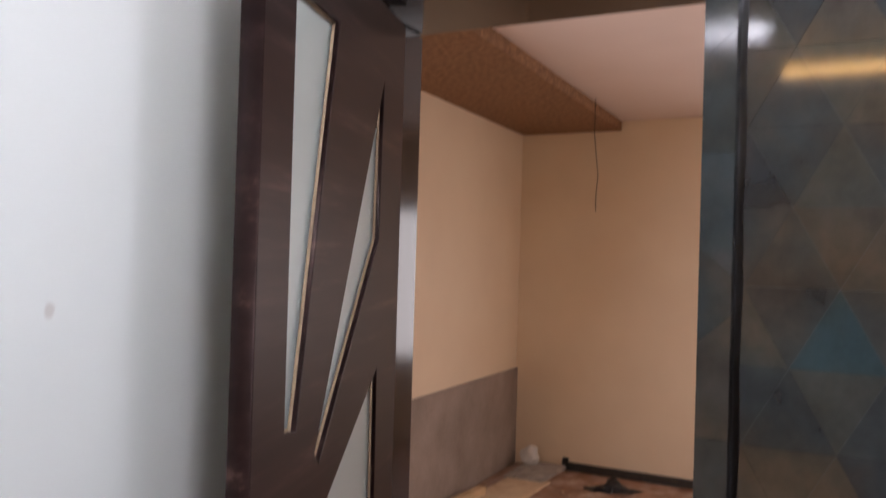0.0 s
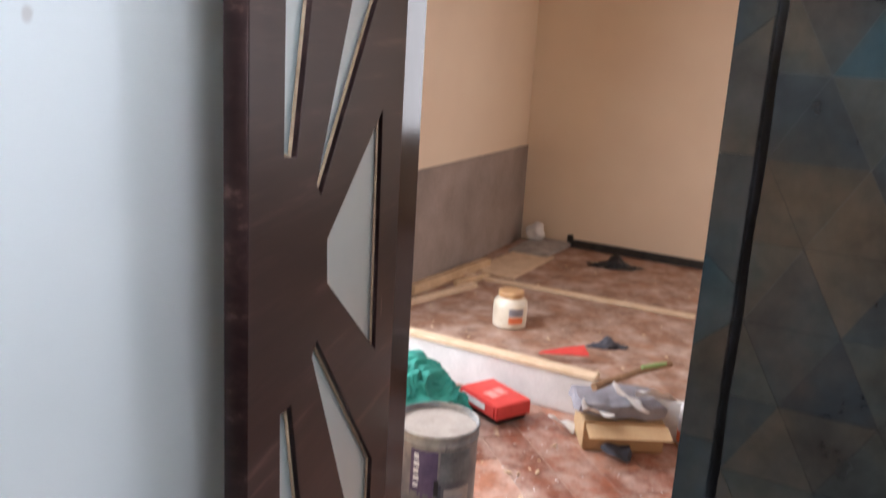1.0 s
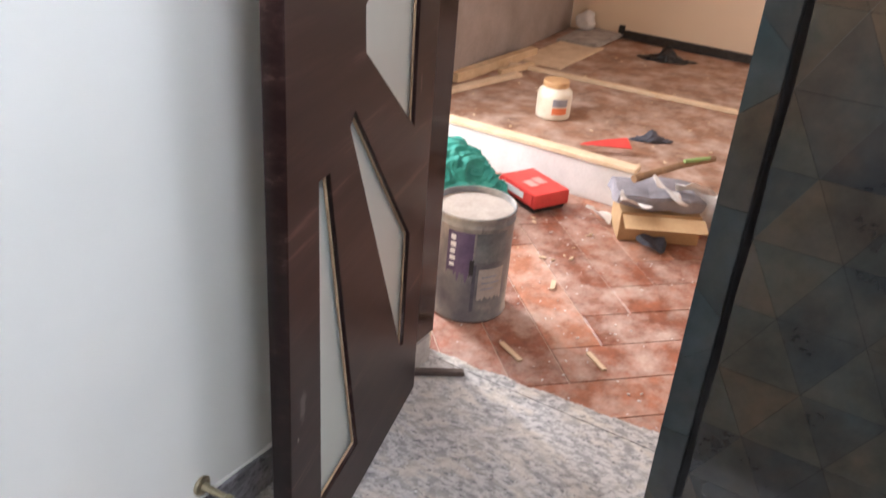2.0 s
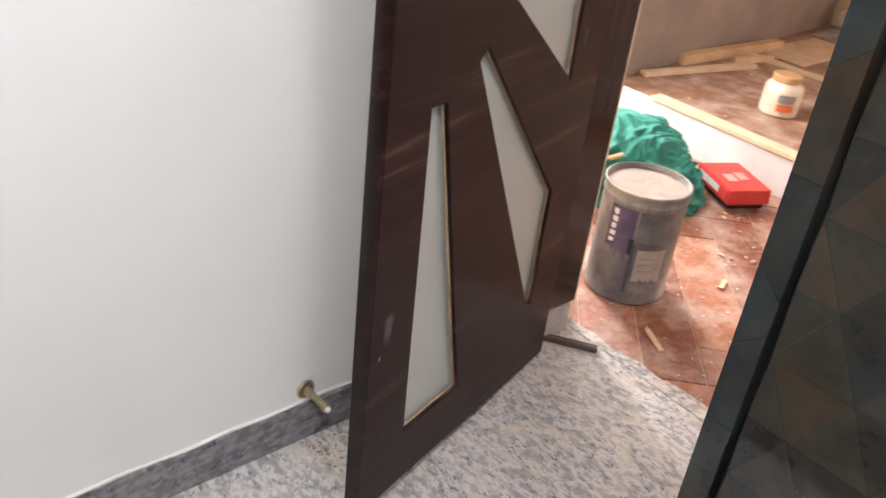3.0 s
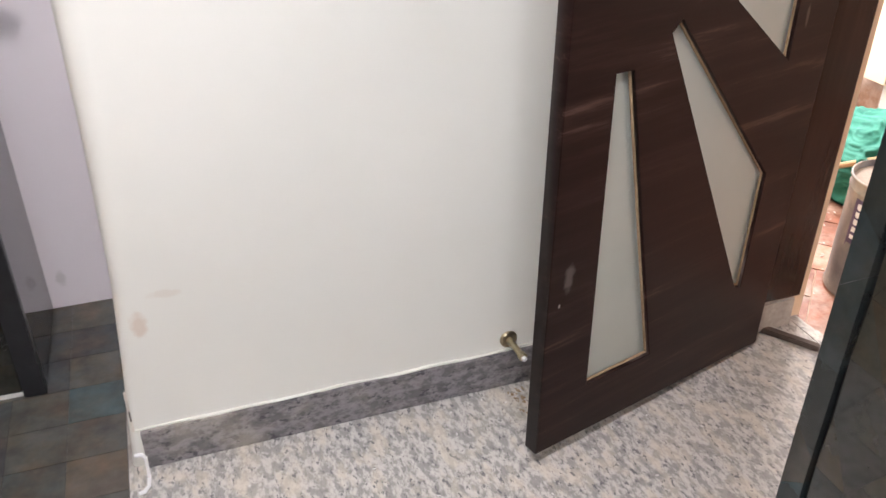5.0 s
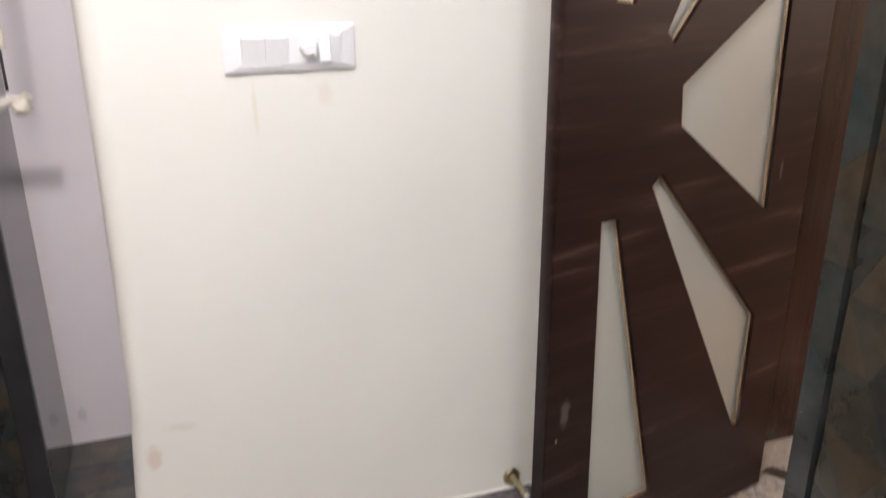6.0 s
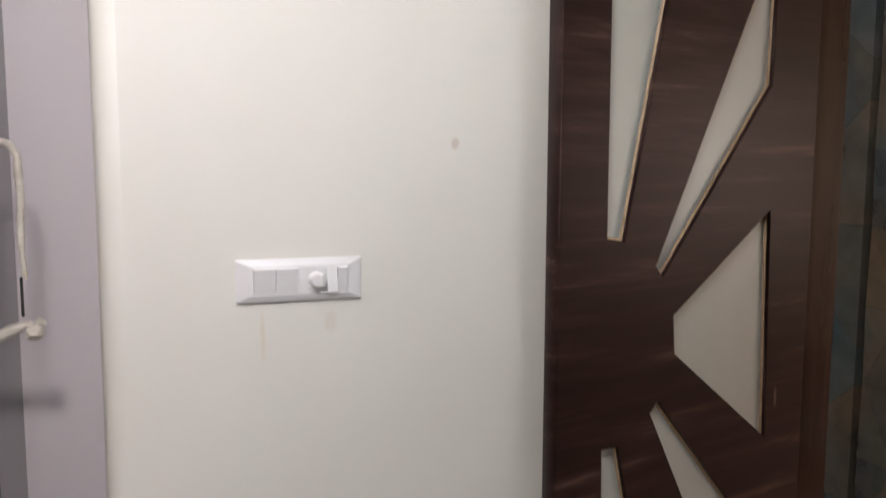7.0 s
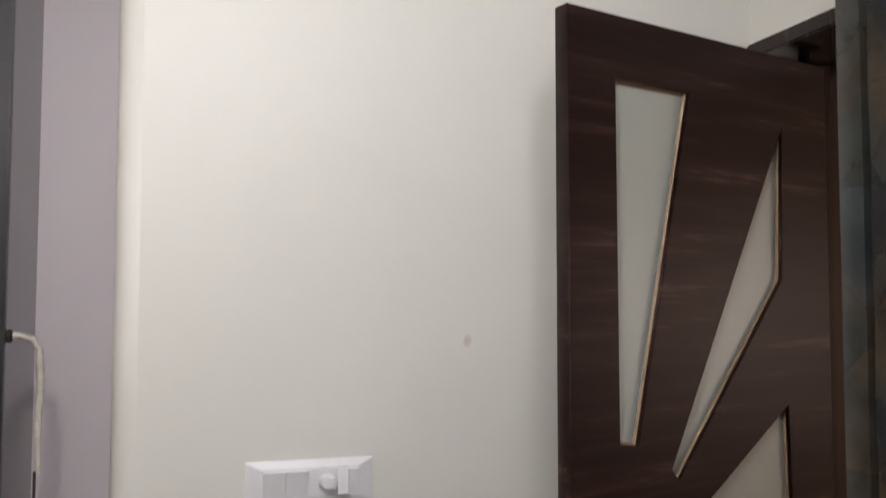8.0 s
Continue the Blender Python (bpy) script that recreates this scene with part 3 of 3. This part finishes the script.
# warm strip lamp and white lamp of the lobby
strip = thing("strip_lamp", "warm orange strip lamp high on the wall", "lamp")
part("housing", box(-3.279, -3.24, -1.40, -0.56, 2.34, 2.455, 0.004), PLASTIC, strip)
part("diffuser", box(-3.239, -3.225, -1.38, -0.58, 2.405, 2.45, 0.004), GLOW, strip, "glowing warm diffuser")
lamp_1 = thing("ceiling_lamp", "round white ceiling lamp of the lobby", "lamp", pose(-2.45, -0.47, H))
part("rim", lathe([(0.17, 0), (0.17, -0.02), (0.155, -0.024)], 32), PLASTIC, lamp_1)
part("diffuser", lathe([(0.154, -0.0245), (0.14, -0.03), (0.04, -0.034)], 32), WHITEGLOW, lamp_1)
for x, y in ((-0.88, -1.30), (-0.30, -1.30)):
    holder = thing("bulb_holder", "white bulb holder hanging from the lobby ceiling", "lamp", pose(x, y, H), "bulb holders")
    part("rose", lathe([(0.05, 0), (0.05, -0.012), (0.02, -0.02)], 28), PLASTIC, holder)
    part("flex", lathe([(0.003, -0.02), (0.003, -0.13)], 8), PLASTIC, holder)
    part("socket", lathe([(0.012, -0.13), (0.018, -0.14), (0.018, -0.17), (0.015, -0.175)], 20), PLASTIC, holder)


# ---- things in the room ----
can = thing("paint_can", "dented paint drum smeared with grey and cream paint", "paint can", pose(1.175, 0.042, 0.001))
part("drum", lathe([(0.118, 0), (0.122, 0.004), (0.122, 0.010), (0.119, 0.016), (0.120, 0.3099), (0.1225, 0.3127), (0.1225, 0.3182), (0.120, 0.3210), (0.121, 0.3386), (0.1245, 0.3422), (0.1245, 0.3478), (0.120, 0.3497), (0.117, 0.3460), (0.1165, 0.3293)], 64), TIN, can, smooth=True)
part("lid", crumple(lathe([(0.116, 0.3256), (0.1155, 0.3311), (0.10, 0.3325), (0.001, 0.3344)], 64), 0.0015, 26), DRYPAINT, can, "dried cream paint skin on top")


def shell(a0, a1, z0, z1, r, ragged=0.0, steps=24):
    """A thin printed sheet wrapped round the drum, angles in degrees."""
    bm = bmesh.new()
    rows = []
    for j in range(13):
        row = []
        for i in range(steps + 1):
            a = radians(a0 + (a1 - a0) * i / steps)
            z = z0 + (z1 - z0) * j / 12
            if j == 0:
                z += ragged * noise.noise(Vector((i * 0.5, z0 * 9, 1)))
            row.append(bm.verts.new((r * math.cos(a), r * math.sin(a), z)))
        rows.append(row)
    for a, b in zip(rows, rows[1:]):
        for i in range(steps):
            bm.faces.new((a[i], a[i + 1], b[i + 1], b[i]))
    return bm


part("label", shell(172, 211, 0.16, 0.302, 0.1208, 0.06), PURPLE, can, "torn purple printed label")
part("label", shell(214, 262, 0.205, 0.302, 0.1207, 0.012), DRUMGREY, can, "scuffed dark grey print")
part("label", shell(221, 262, 0.085, 0.185, 0.1208, 0.02), DRYPAINT, can, "faded white label patch")
for z0, a1 in ((0.155, 250), (0.135, 256), (0.115, 246)):
    part("bar", shell(226, a1, z0, z0 + 0.006, 0.1212, 0.003, 10), GREYPAPER, can)
for i, (z0, z1) in enumerate(((0.275, 0.291), (0.252, 0.267), (0.229, 0.245), (0.207, 0.222), (0.186, 0.199))):
    part("bar", shell(177.0, 184.5 + (i % 2), z0, z1, 0.1214, 0.004, 6), WHITEPAPER, can)

part("drip", shell(212, 217, 0.045, 0.20, 0.1210, 0.02, 6), BLUEGREY, can, "dark dried drip")
part("drip", shell(207, 213, 0.16, 0.215, 0.1212, 0.03, 6), DARK_IRON, can)

# crumpled green cloth heap
bm = bmesh.new()
bmesh.ops.create_icosphere(bm, subdivisions=7, radius=1)
for v in bm.verts:
    p = v.co.copy()
    flow = p + 0.45 * noise.noise_vector(p * 1.3 + Vector((3, 1, 2)))
    turn = 1.4 * noise.noise(p * 0.9 + Vector((7, 2, 5)))
    long_ = flow.x * math.cos(turn) + flow.y * math.sin(turn)
    wide = -flow.x * math.sin(turn) + flow.y * math.cos(turn)
    big = noise.ridged_multi_fractal(Vector((long_ * 0.8, wide * 2.2, flow.z * 1.8)), 1.0, 2.1, 3, 1.0, 2.0)
    fine = noise.ridged_multi_fractal(Vector((long_ * 2.4 + 5, wide * 4.2, flow.z * 4.5)), 0.9, 2.2, 3, 1.0, 2.0)
    r = 0.72 + 0.16 * noise.noise(p * 1.3) + 0.17 * big + 0.055 * fine
    low = 1 + 0.40 * max(0, -p.z)
    v.co = Vector((p.x * r * 0.27 * low, p.y * r * 0.31 * low, max(-0.02, p.z * r * 0.185 + 0.05)))
cloth = finish("cloth", bm, GREEN, smooth=True)
cloth.matrix_world = pose(1.74, 0.56, 0.021)
tagged(cloth, "crumpled green cloth heaped on the terracotta floor", "cloth")
tagged(finish("stick", tube([(1.44, 0.52, 0.13), (1.50, 0.47, 0.16), (1.56, 0.42, 0.19)], 0.010, 8), PLY), "short pale stick lying on the green cloth", "stick")

# red carton, open at one end
red = thing("red_box", "small red carton with white print, one end open", "box", pose(2.03, 0.255, 0.001, 0, 0, -26))
part("body", box(-0.085, 0.085, -0.14, 0.10, 0.026, 0.084, 0.003), RED, red)
part("base", crumple(box(-0.07, 0.078, -0.125, 0.075, 0.0, 0.026, 0.004), 0.006, 22), DARK_IRON, red)
part("flap", box(-0.0895, -0.0855, -0.125, 0.085, 0.034, 0.078, 0.0015), RED, red)
part("print", box(-0.0905, -0.0896, -0.07, 0.075, 0.046, 0.072), WHITEPAPER, red, "white print on the carton end")
for x0, x1, y0, y1 in ((-0.045, -0.005, -0.06, 0.00), (0.005, 0.045, -0.05, 0.01)):
    part("print", box(x0, x1, y0, y1, 0.0842, 0.0850), FADEDRED, red, "pale printed patch")

# stacked cartons and wrapping by the step
carton = thing("carton", "open brown cardboard carton on the tiles", "box", pose(2.07, -0.255, 0.0005, 0, 0, -60))
part("body", box(-0.15, 0.15, -0.09, 0.09, 0.0, 0.115, 0.003), CARD, carton)
part("flap", box(-0.15, 0.15, -0.17, -0.09, 0.108, 0.113, 0.001), CARD, carton).matrix_basis = pose(0, 0, 0.03, 14, 0, 0)
part("flap", box(-0.15, -0.03, 0.09, 0.16, 0.108, 0.113, 0.001), CARD, carton)
bm = box(-0.16, 0.16, -0.09, 0.09, 0.0, 0.05, 0.006)
bmesh.ops.subdivide_edges(bm, edges=bm.edges, cuts=4, use_grid_fill=True)
pack = finish("wrapping", crumple(bm, 0.018, 12), GREYPAPER)
pack.matrix_world = pose(2.06, -0.24, 0.135, 4, 3, -55)
tagged(pack, "crumpled grey wrapping on the cardboard carton", "wrapping")
for k, (x, y, z, turn, s) in enumerate(((2.01, -0.30, 0.205, 20, 0.065), (2.08, -0.37, 0.215, 70, 0.06), (1.93, -0.20, 0.165, 35, 0.06), (2.02, -0.05, 0.03, 10, 0.045))):
    bm = bmesh.new()
    bmesh.ops.create_grid(bm, x_segments=12, y_segments=12, size=s)
    crumple(bm, 0.03, 14, k * 3.0)
    bmesh.ops.solidify(bm, geom=bm.faces[:], thickness=0.0012)
    ob = finish("paper", bm, WHITEPAPER)
    ob.matrix_world = pose(x, y, z, 25, 15, turn)
    tagged(ob, "torn crumpled white paper on the rubbish", "paper", "torn papers")
bag = thing("plastic_bottle", "pale plastic bottle with orange band by the carton", "bottle", pose(2.19, -0.50, 0.001))
part("body", lathe([(0.045, 0), (0.05, 0.006), (0.05, 0.15), (0.03, 0.19), (0.016, 0.20), (0.016, 0.22)], 28), WHITEPAPER, bag)
part("band", lathe([(0.0505, 0.02), (0.0508, 0.022), (0.0508, 0.06), (0.0505, 0.062)], 28), ORANGE, bag)
part("lid", lathe([(0.018, 0.221), (0.018, 0.238), (0.016, 0.240)], 20), JARLID, bag)
tagged(finish("stick", tube([(1.97, -0.175, 0.232), (2.04, -0.21, 0.238), (2.20, -0.28, 0.245), (2.34, -0.36, 0.25)], 0.014, 10, 0.4), mottled("brown_stick", (0.16, 0.09, 0.04), (0.34, 0.20, 0.10), 20.0, 0.7)), "brown stick across the heap of cartons", "stick")
tagged(finish("green_strip", tube([(2.20, -0.285, 0.262), (2.25, -0.325, 0.264), (2.29, -0.355, 0.266)], 0.008, 8, 0.3), LIME), "thin light green strip on the heap", "strip")
rag = crumple(lathe([(0.01, 0), (0.055, 0.002), (0.045, 0.014), (0.01, 0.02)], 24), 0.022, 17)
rag_ob = finish("rag", rag, BLUEGREY)
rag_ob.matrix_world = pose(1.95, -0.30, 0.012)
tagged(rag_ob, "dark blue-grey rag under the carton edge", "rag")

# on the raised floor
P0 = 0.153
tagged(finish("plank", box(2.19, 2.255, -0.11, 0.80, 0.1585, 0.178, 0.003), STRIPWOOD), "long pale wooden batten on the step edge", "plank")
jar = thing("jar", "cloudy white plastic jar with tan lid and orange print", "jar", pose(2.63, 0.46, P0) @ Matrix.Scale(0.88, 4))
part("body", lathe([(0.080, 0), (0.088, 0.006), (0.090, 0.02), (0.091, 0.11), (0.087, 0.14), (0.066, 0.160), (0.060, 0.165)], 40), JARWHITE, jar, smooth=True)
part("lid", lathe([(0.066, 0.163), (0.068, 0.166), (0.068, 0.190), (0.064, 0.194)], 36), JARLID, jar)
part("label", shell(200, 250, 0.035, 0.07, 0.0925, 0.0, 16), ORANGE, jar, "orange printed band")
part("label", shell(200, 250, 0.076, 0.115, 0.0925, 0.0, 16), GREYPAPER, jar, "faded grey print")
red_piece = board([[(0, 0), (0.215, -0.01), (0.21, 0.07), (0.13, 0.05), (0.03, 0.018)]], 0.002, 0.0005)
ob = finish("red_sheet", crumple(red_piece, 0.01, 9), RED)
ob.matrix_world = pose(2.275, 0.17, P0 + 0.035, -75, 0, -58)
tagged(ob, "torn red card lying on the raised floor", "card")
for nm, lab, x, y, rot, s, material in (("shoe_cover", "dark grey crumpled slipper on the raised floor", 2.64, -0.02, -60, (0.08, 0.032, 0.034), BLUEGREY),
                                        ("dark_sheet", "crumpled black plastic sheet near the far skirting", 4.07, 0.40, -70, (0.13, 0.07, 0.06), BLACK)):
    bm = bmesh.new()
    bmesh.ops.create_icosphere(bm, subdivisions=4, radius=1)
    for v in bm.verts:
        v.co *= 1 + 0.35 * noise.noise(v.co * 2.2 + Vector((x, y, 0)))
        v.co *= 1 + 0.5 * noise.noise(v.co * 5.0 + Vector((y, 0, x)))
        peak = 0.35 + 0.9 * math.exp(-(v.co.x * 3.0) ** 2)
        v.co = Vector((v.co.x * s[0], v.co.y * s[1], max(0, v.co.z) * s[2] * peak))
    ob = finish(nm, bm, material, smooth=True)
    ob.matrix_world = pose(x, y, P0, 0, 0, rot)
    tagged(ob, lab, "rag")


def batten(a, b, w, h, z, name="batten", label="long pale wooden batten on the dusty floor", material=STRIPWOOD):
    v = Vector(b) - Vector(a)
    bm = box(0, v.length, -w / 2, w / 2, 0, h, 0.002)
    ob = finish(name, bm, material)
    ob.matrix_world = pose(a[0], a[1], z, 0, 0, math.degrees(math.atan2(v.y, v.x)))
    return tagged(ob, label, "batten", "loose battens")


batten((3.25, 1.06), (3.32, -0.25), 0.035, 0.020, P0)
batten((2.42, 1.03), (3.10, 0.88), 0.045, 0.022, P0)
batten((2.75, 1.07), (3.55, 1.02), 0.05, 0.05, P0, material=PLY)
batten((3.05, 0.97), (3.30, 0.90), 0.03, 0.03, P0, material=PLY)
tagged(finish("plywood_sheet", box(3.38, 4.0, 0.77, 1.04, P0, P0 + 0.012, 0.002), STRIPWOOD), "pale plywood sheet lying flat by the wall", "board")
lump = bmesh.new()
bmesh.ops.create_icosphere(lump, subdivisions=4, radius=0.06)
ob = finish("white_bag", crumple(lump, 0.02, 18), WHITEPAPER, smooth=True)
ob.matrix_world = pose(4.28, 1.02, P0 + 0.085)
tagged(ob, "small crumpled white bag in the corner", "bag")
tagged(finish("rubble", crumple(box(3.95, 4.39, 0.80, 1.07, P0, P0 + 0.03, 0.01), 0.015, 14), CEMENT), "low heap of cement rubble in the corner", "rubble")
hang = thing("wire", "thin dark wire hanging from the ceiling", "wire")
part("strand", tube([(3.6, 0.42, 2.431), (3.602, 0.424, 2.25), (3.598, 0.410, 2.12), (3.601, 0.396, 2.0), (3.60, 0.405, 1.90), (3.598, 0.404, 1.80)], 0.0022, 6), DARK_IRON, hang)

# crumbs of plaster and paint chips
def crumbs(name, label, count, span, z, sizes, material, seed):
    rnd = random.Random(seed)
    bm = bmesh.new()
    for _ in range(count):
        x, y = rnd.uniform(span[0], span[1]), rnd.uniform(span[2], span[3])
        s = rnd.uniform(*sizes)
        made = bmesh.ops.create_icosphere(bm, subdivisions=1, radius=s)["verts"]
        a = rnd.uniform(0, 6.28)
        for v in made:
            p = v.co * rnd.uniform(0.7, 1.3)
            p = Vector((p.x * 1.6, p.y * 0.8, p.z * 0.5))
            v.co = Vector((x + p.x * math.cos(a) - p.y * math.sin(a), y + p.x * math.sin(a) + p.y * math.cos(a), z + max(0.0, p.z + s * 0.2)))
    return tagged(finish(name, bm, material), label, "debris", kind="stuff")


crumbs("plaster_crumbs", "white plaster crumbs scattered on the terracotta tiles", 240, (0.92, 2.15, -0.7, 0.6), 0.001, (0.001, 0.0045), WHITEPAPER, 3)
crumbs("wood_chips", "pale wood chips on the terracotta tiles", 12, (1.6, 1.9, -0.1, 0.2), 0.001, (0.004, 0.009), STRIPWOOD, 4)
crumbs("grit", "white grit on the granite near the doorway", 60, (-0.7, 0.84, -0.5, -0.03), 0.0005, (0.001, 0.003), WHITEPAPER, 5)
crumbs("sawdust", "yellow sawdust on the granite behind the door", 70, (0.02, 0.14, -0.12, -0.03), 0.0005, (0.001, 0.004), TAN, 6)
crumbs("floor_litter", "pale litter on the raised floor", 60, (2.3, 4.2, -0.6, 1.0), P0, (0.003, 0.008), STRIPWOOD, 7)
for k, (x, y, turn, length) in enumerate(((1.02, -0.20, 62, 0.10), (1.13, -0.42, 55, 0.09), (1.45, -0.13, 20, 0.06))):
    tagged(finish("splinter", box(-length / 2, length / 2, -0.008, 0.008, 0.001, 0.006, 0.001), STRIPWOOD), "pale wood splinter on the terracotta tiles", "splinter", "splinters").matrix_world = pose(x, y, 0, 0, 0, turn)


# ---- pieces: cladding, slate floor, terracotta ----
def lattice(u0, u1, v0, v1, side, gap, keep=None):
    """Triangles of a regular pattern inside a rectangle: corner lists in (u, v)."""
    h = side * 0.9
    out = []
    for j in range(int((v1 - v0) / h) + 1):
        lo, hi = v0 + j * h, min(v0 + (j + 1) * h, v1)
        shift = 0.5 * side * (j % 2)
        n = int((u1 - u0) / side) + 2
        for i in range(-1, n):
            a = u0 + i * side + shift
            for tri in ([(a, lo), (a + side, lo), (a + side / 2, lo + h)], [(a + side, lo), (a + side * 1.5, lo + h), (a + side / 2, lo + h)]):
                cu, cv = sum(p[0] for p in tri) / 3, sum(p[1] for p in tri) / 3
                small = [(cu + (p - cu) * (1 - gap), cv + (q - cv) * (1 - gap)) for p, q in tri]
                small = [(min(max(p, u0), u1), min(max(q, v0), v1)) for p, q in small]
                area = abs((small[1][0] - small[0][0]) * (small[2][1] - small[0][1]) - (small[2][0] - small[0][0]) * (small[1][1] - small[0][1]))
                if area > side * h * 0.03:
                    out.append(small)
    return out


def squares(u0, u1, v0, v1, side, gap):
    """Square tiles that fill a rectangle, as corner lists in (u, v)."""
    out = []
    for i in range(int((u1 - u0) / side) + 1):
        for j in range(int((v1 - v0) / side) + 1):
            a, b = u1 - i * side, v1 - j * side
            lo_u, lo_v = max(u0, a - side), max(v0, b - side)
            if a - lo_u > 0.02 and b - lo_v > 0.02:
                out.append([(lo_u + gap, lo_v + gap), (a - gap, lo_v + gap), (a - gap, b - gap), (lo_u + gap, b - gap)])
    return out


def cladding(name, tris, place, thick, piece_mat, sheet_mat, parent, near, limit=300, label=""):
    """Lay triangles on a surface: place(u, v, d) gives the point d metres proud of it."""
    count, verts, faces = 0, [], []
    for tri in tris:
        n = len(tri)
        cu, cv = sum(p[0] for p in tri) / n, sum(p[1] for p in tri) / n
        ring = [place(p, q, 0) for p, q in tri] + [place(p, q, thick) for p, q in tri]
        quads = [tuple(range(n, 2 * n))] + [(k, (k + 1) % n, n + (k + 1) % n, n + k) for k in range(n)]
        if near(cu, cv) and count < limit:
            me = bpy.data.meshes.new(name)
            me.from_pydata(ring, [], quads)
            me.materials.append(piece_mat)
            ob = new(name, me)
            ob.parent = parent
            count += 1
        else:
            base = len(verts)
            verts += ring
            faces += [tuple(base + k for k in f) for f in quads]
    if faces:
        me = bpy.data.meshes.new(name + "_rest")
        me.from_pydata(verts, [], faces)
        me.materials.append(sheet_mat)
        ob = new(name + "_rest", me)
        ob.parent = parent
        ob["kind"] = "stuff"


clad = setting(finish("wall_east", box(0.034, 0.16, -3.2, -0.8985, 0, H), BLACK), "wall clad in dark glossy triangular slate-look panels", "wall")
cladding("panel", lattice(-3.2, -0.8980, 0.0, H, 0.092, 0.006), lambda u, v, d: (0.034 - d, u, v), 0.004, SLATE_PIECE, SLATE_SHEET, clad, lambda u, v: u > -1.36 and v < 2.1)
end = setting(finish("wall_end", box(0.055, 0.16, -0.8983, -0.854, 0, H), BLACK), "narrow clad strip and black groove at the wall end", "wall")
for i in range(24):
    bm = bmesh.new()
    z0, z1 = i * 0.102 + 0.0004, (i + 1) * 0.102
    skew = 0.03 * ((i * 7) % 3 - 1)
    ring = [(-0.8875, z0 + skew), (-0.8535, z0), (-0.8535, z1), (-0.8875, z1 + 0.03 * (((i + 1) * 7) % 3 - 1))]
    a = [bm.verts.new((0.0560, y, z)) for y, z in ring]
    b = [bm.verts.new((0.031, y, z)) for y, z in ring]
    bm.faces.new(b)
    for k in range(4):
        bm.faces.new((a[k], a[(k + 1) % 4], b[(k + 1) % 4], b[k]))
    bmesh.ops.recalc_face_normals(bm, faces=bm.faces)
    part("panel", bm, STRIP_SLATE, end)
left_clad = setting(finish("wall_clad", box(-3.28, -1.068, 0.330, 0.69, 0.012, H), BLACK), "dark glossy clad wall beside the recess", "wall")
cladding("panel", lattice(-3.27, -1.070, 0.014, H, 0.092, 0.006), lambda u, v, d: (u, 0.330 - d, v), 0.004, SLATE_PIECE, SLATE_SHEET, left_clad, lambda u, v: u > -1.3)
setting(finish("skirt_line", box(-3.28, -1.068, 0.3265, 0.335, 0.0005, 0.0115), WHITE_STONE), "white filler line under the clad wall", "trim")
setting(finish("floor_edge", box(-0.8423, -0.79, 0.001, 0.689, -0.10, -0.0005), CEMENT), "thin cement fill along the wall foot", "floor")
slate_floor = setting(finish("floor_slate", box(-3.4, -0.8425, -3.2, 0.80, -0.10, -0.003), mottled("dark_grout", (0.07, 0.065, 0.06), (0.13, 0.12, 0.11), 20.0, 0.9)), "dark slate-look square floor tiles", "floor")
cladding("tile", squares(-3.27, -0.8435, -3.19, 0.69, 0.125, 0.0006), lambda u, v, d: (u, v, -0.003 + d), 0.003, FLOOR_PIECE, FLOOR_SHEET, slate_floor, lambda u, v: u > -1.7 and v > -0.8)

# terracotta planks laid in herringbone at 45 degrees
terra = bpy.data.objects["subfloor"]
WIDE, M0, N0, c45 = 0.163, 0.582, 0.985, math.sqrt(0.5)


def clipped(poly, axis, limit, sign):
    """The part of a polygon that lies on one side of a line along an axis."""
    out = []
    for p, q in zip(poly, poly[1:] + poly[:1]):
        dp, dq = sign * (limit - p[axis]), sign * (limit - q[axis])
        if dp >= 0:
            out.append(p)
        if dp * dq < 0:
            f = dp / (dp - dq)
            out.append((p[0] + f * (q[0] - p[0]), p[1] + f * (q[1] - p[1])))
    return out


def plank_tile(m0, m1, n0, n1):
    g = 0.0022
    ring = [(M0 + m * WIDE + dm * g, N0 + n * WIDE + dn * g) for m, n, dm, dn in ((m0, n0, 1, 1), (m1, n0, -1, 1), (m1, n1, -1, -1), (m0, n1, 1, -1))]
    poly = [(c45 * (m + n), c45 * (m - n)) for m, n in ring]
    for axis, limit, sign in ((0, 0.864, -1), (0, 2.199, 1), (1, -2.899, -1), (1, 1.099, 1)):
        poly = clipped(poly, axis, limit, sign) if poly else poly
    if len(poly) < 3:
        return
    cx, cy = sum(p[0] for p in poly) / len(poly), sum(p[1] for p in poly) / len(poly)
    top = -0.002 + 0.0006 * noise.noise(Vector((cx * 9, cy * 9, 0)))
    n = len(poly)
    inset = [(x + (cx - x) * 0.006, y + (cy - y) * 0.006) for x, y in poly]
    verts = [(x - cx, y - cy, -0.008) for x, y in poly] + [(x - cx, y - cy, top - 0.0012) for x, y in poly] + [(x - cx, y - cy, top) for x, y in inset]
    faces = [tuple(range(2 * n, 3 * n))] + [(b + k, b + (k + 1) % n, b + n + (k + 1) % n, b + n + k) for b in (0, n) for k in range(n)]
    me = bpy.data.meshes.new("tile")
    me.from_pydata(verts, [], faces)
    me.materials.append(TERRA_PIECE)
    bm = bmesh.new()
    bm.from_mesh(me)
    bmesh.ops.recalc_face_normals(bm, faces=bm.faces)
    bm.to_mesh(me)
    bm.free()
    ob = new("tile", me)
    ob.location = (cx, cy, 0)
    ob.parent = terra


for i in range(-24, 24):
    for j in range(-4, 4):
        plank_tile(i + 8 * j, i + 8 * j + 4, i, i + 1)
        plank_tile(i, i + 1, i + 1 + 8 * j, i + 5 + 8 * j)
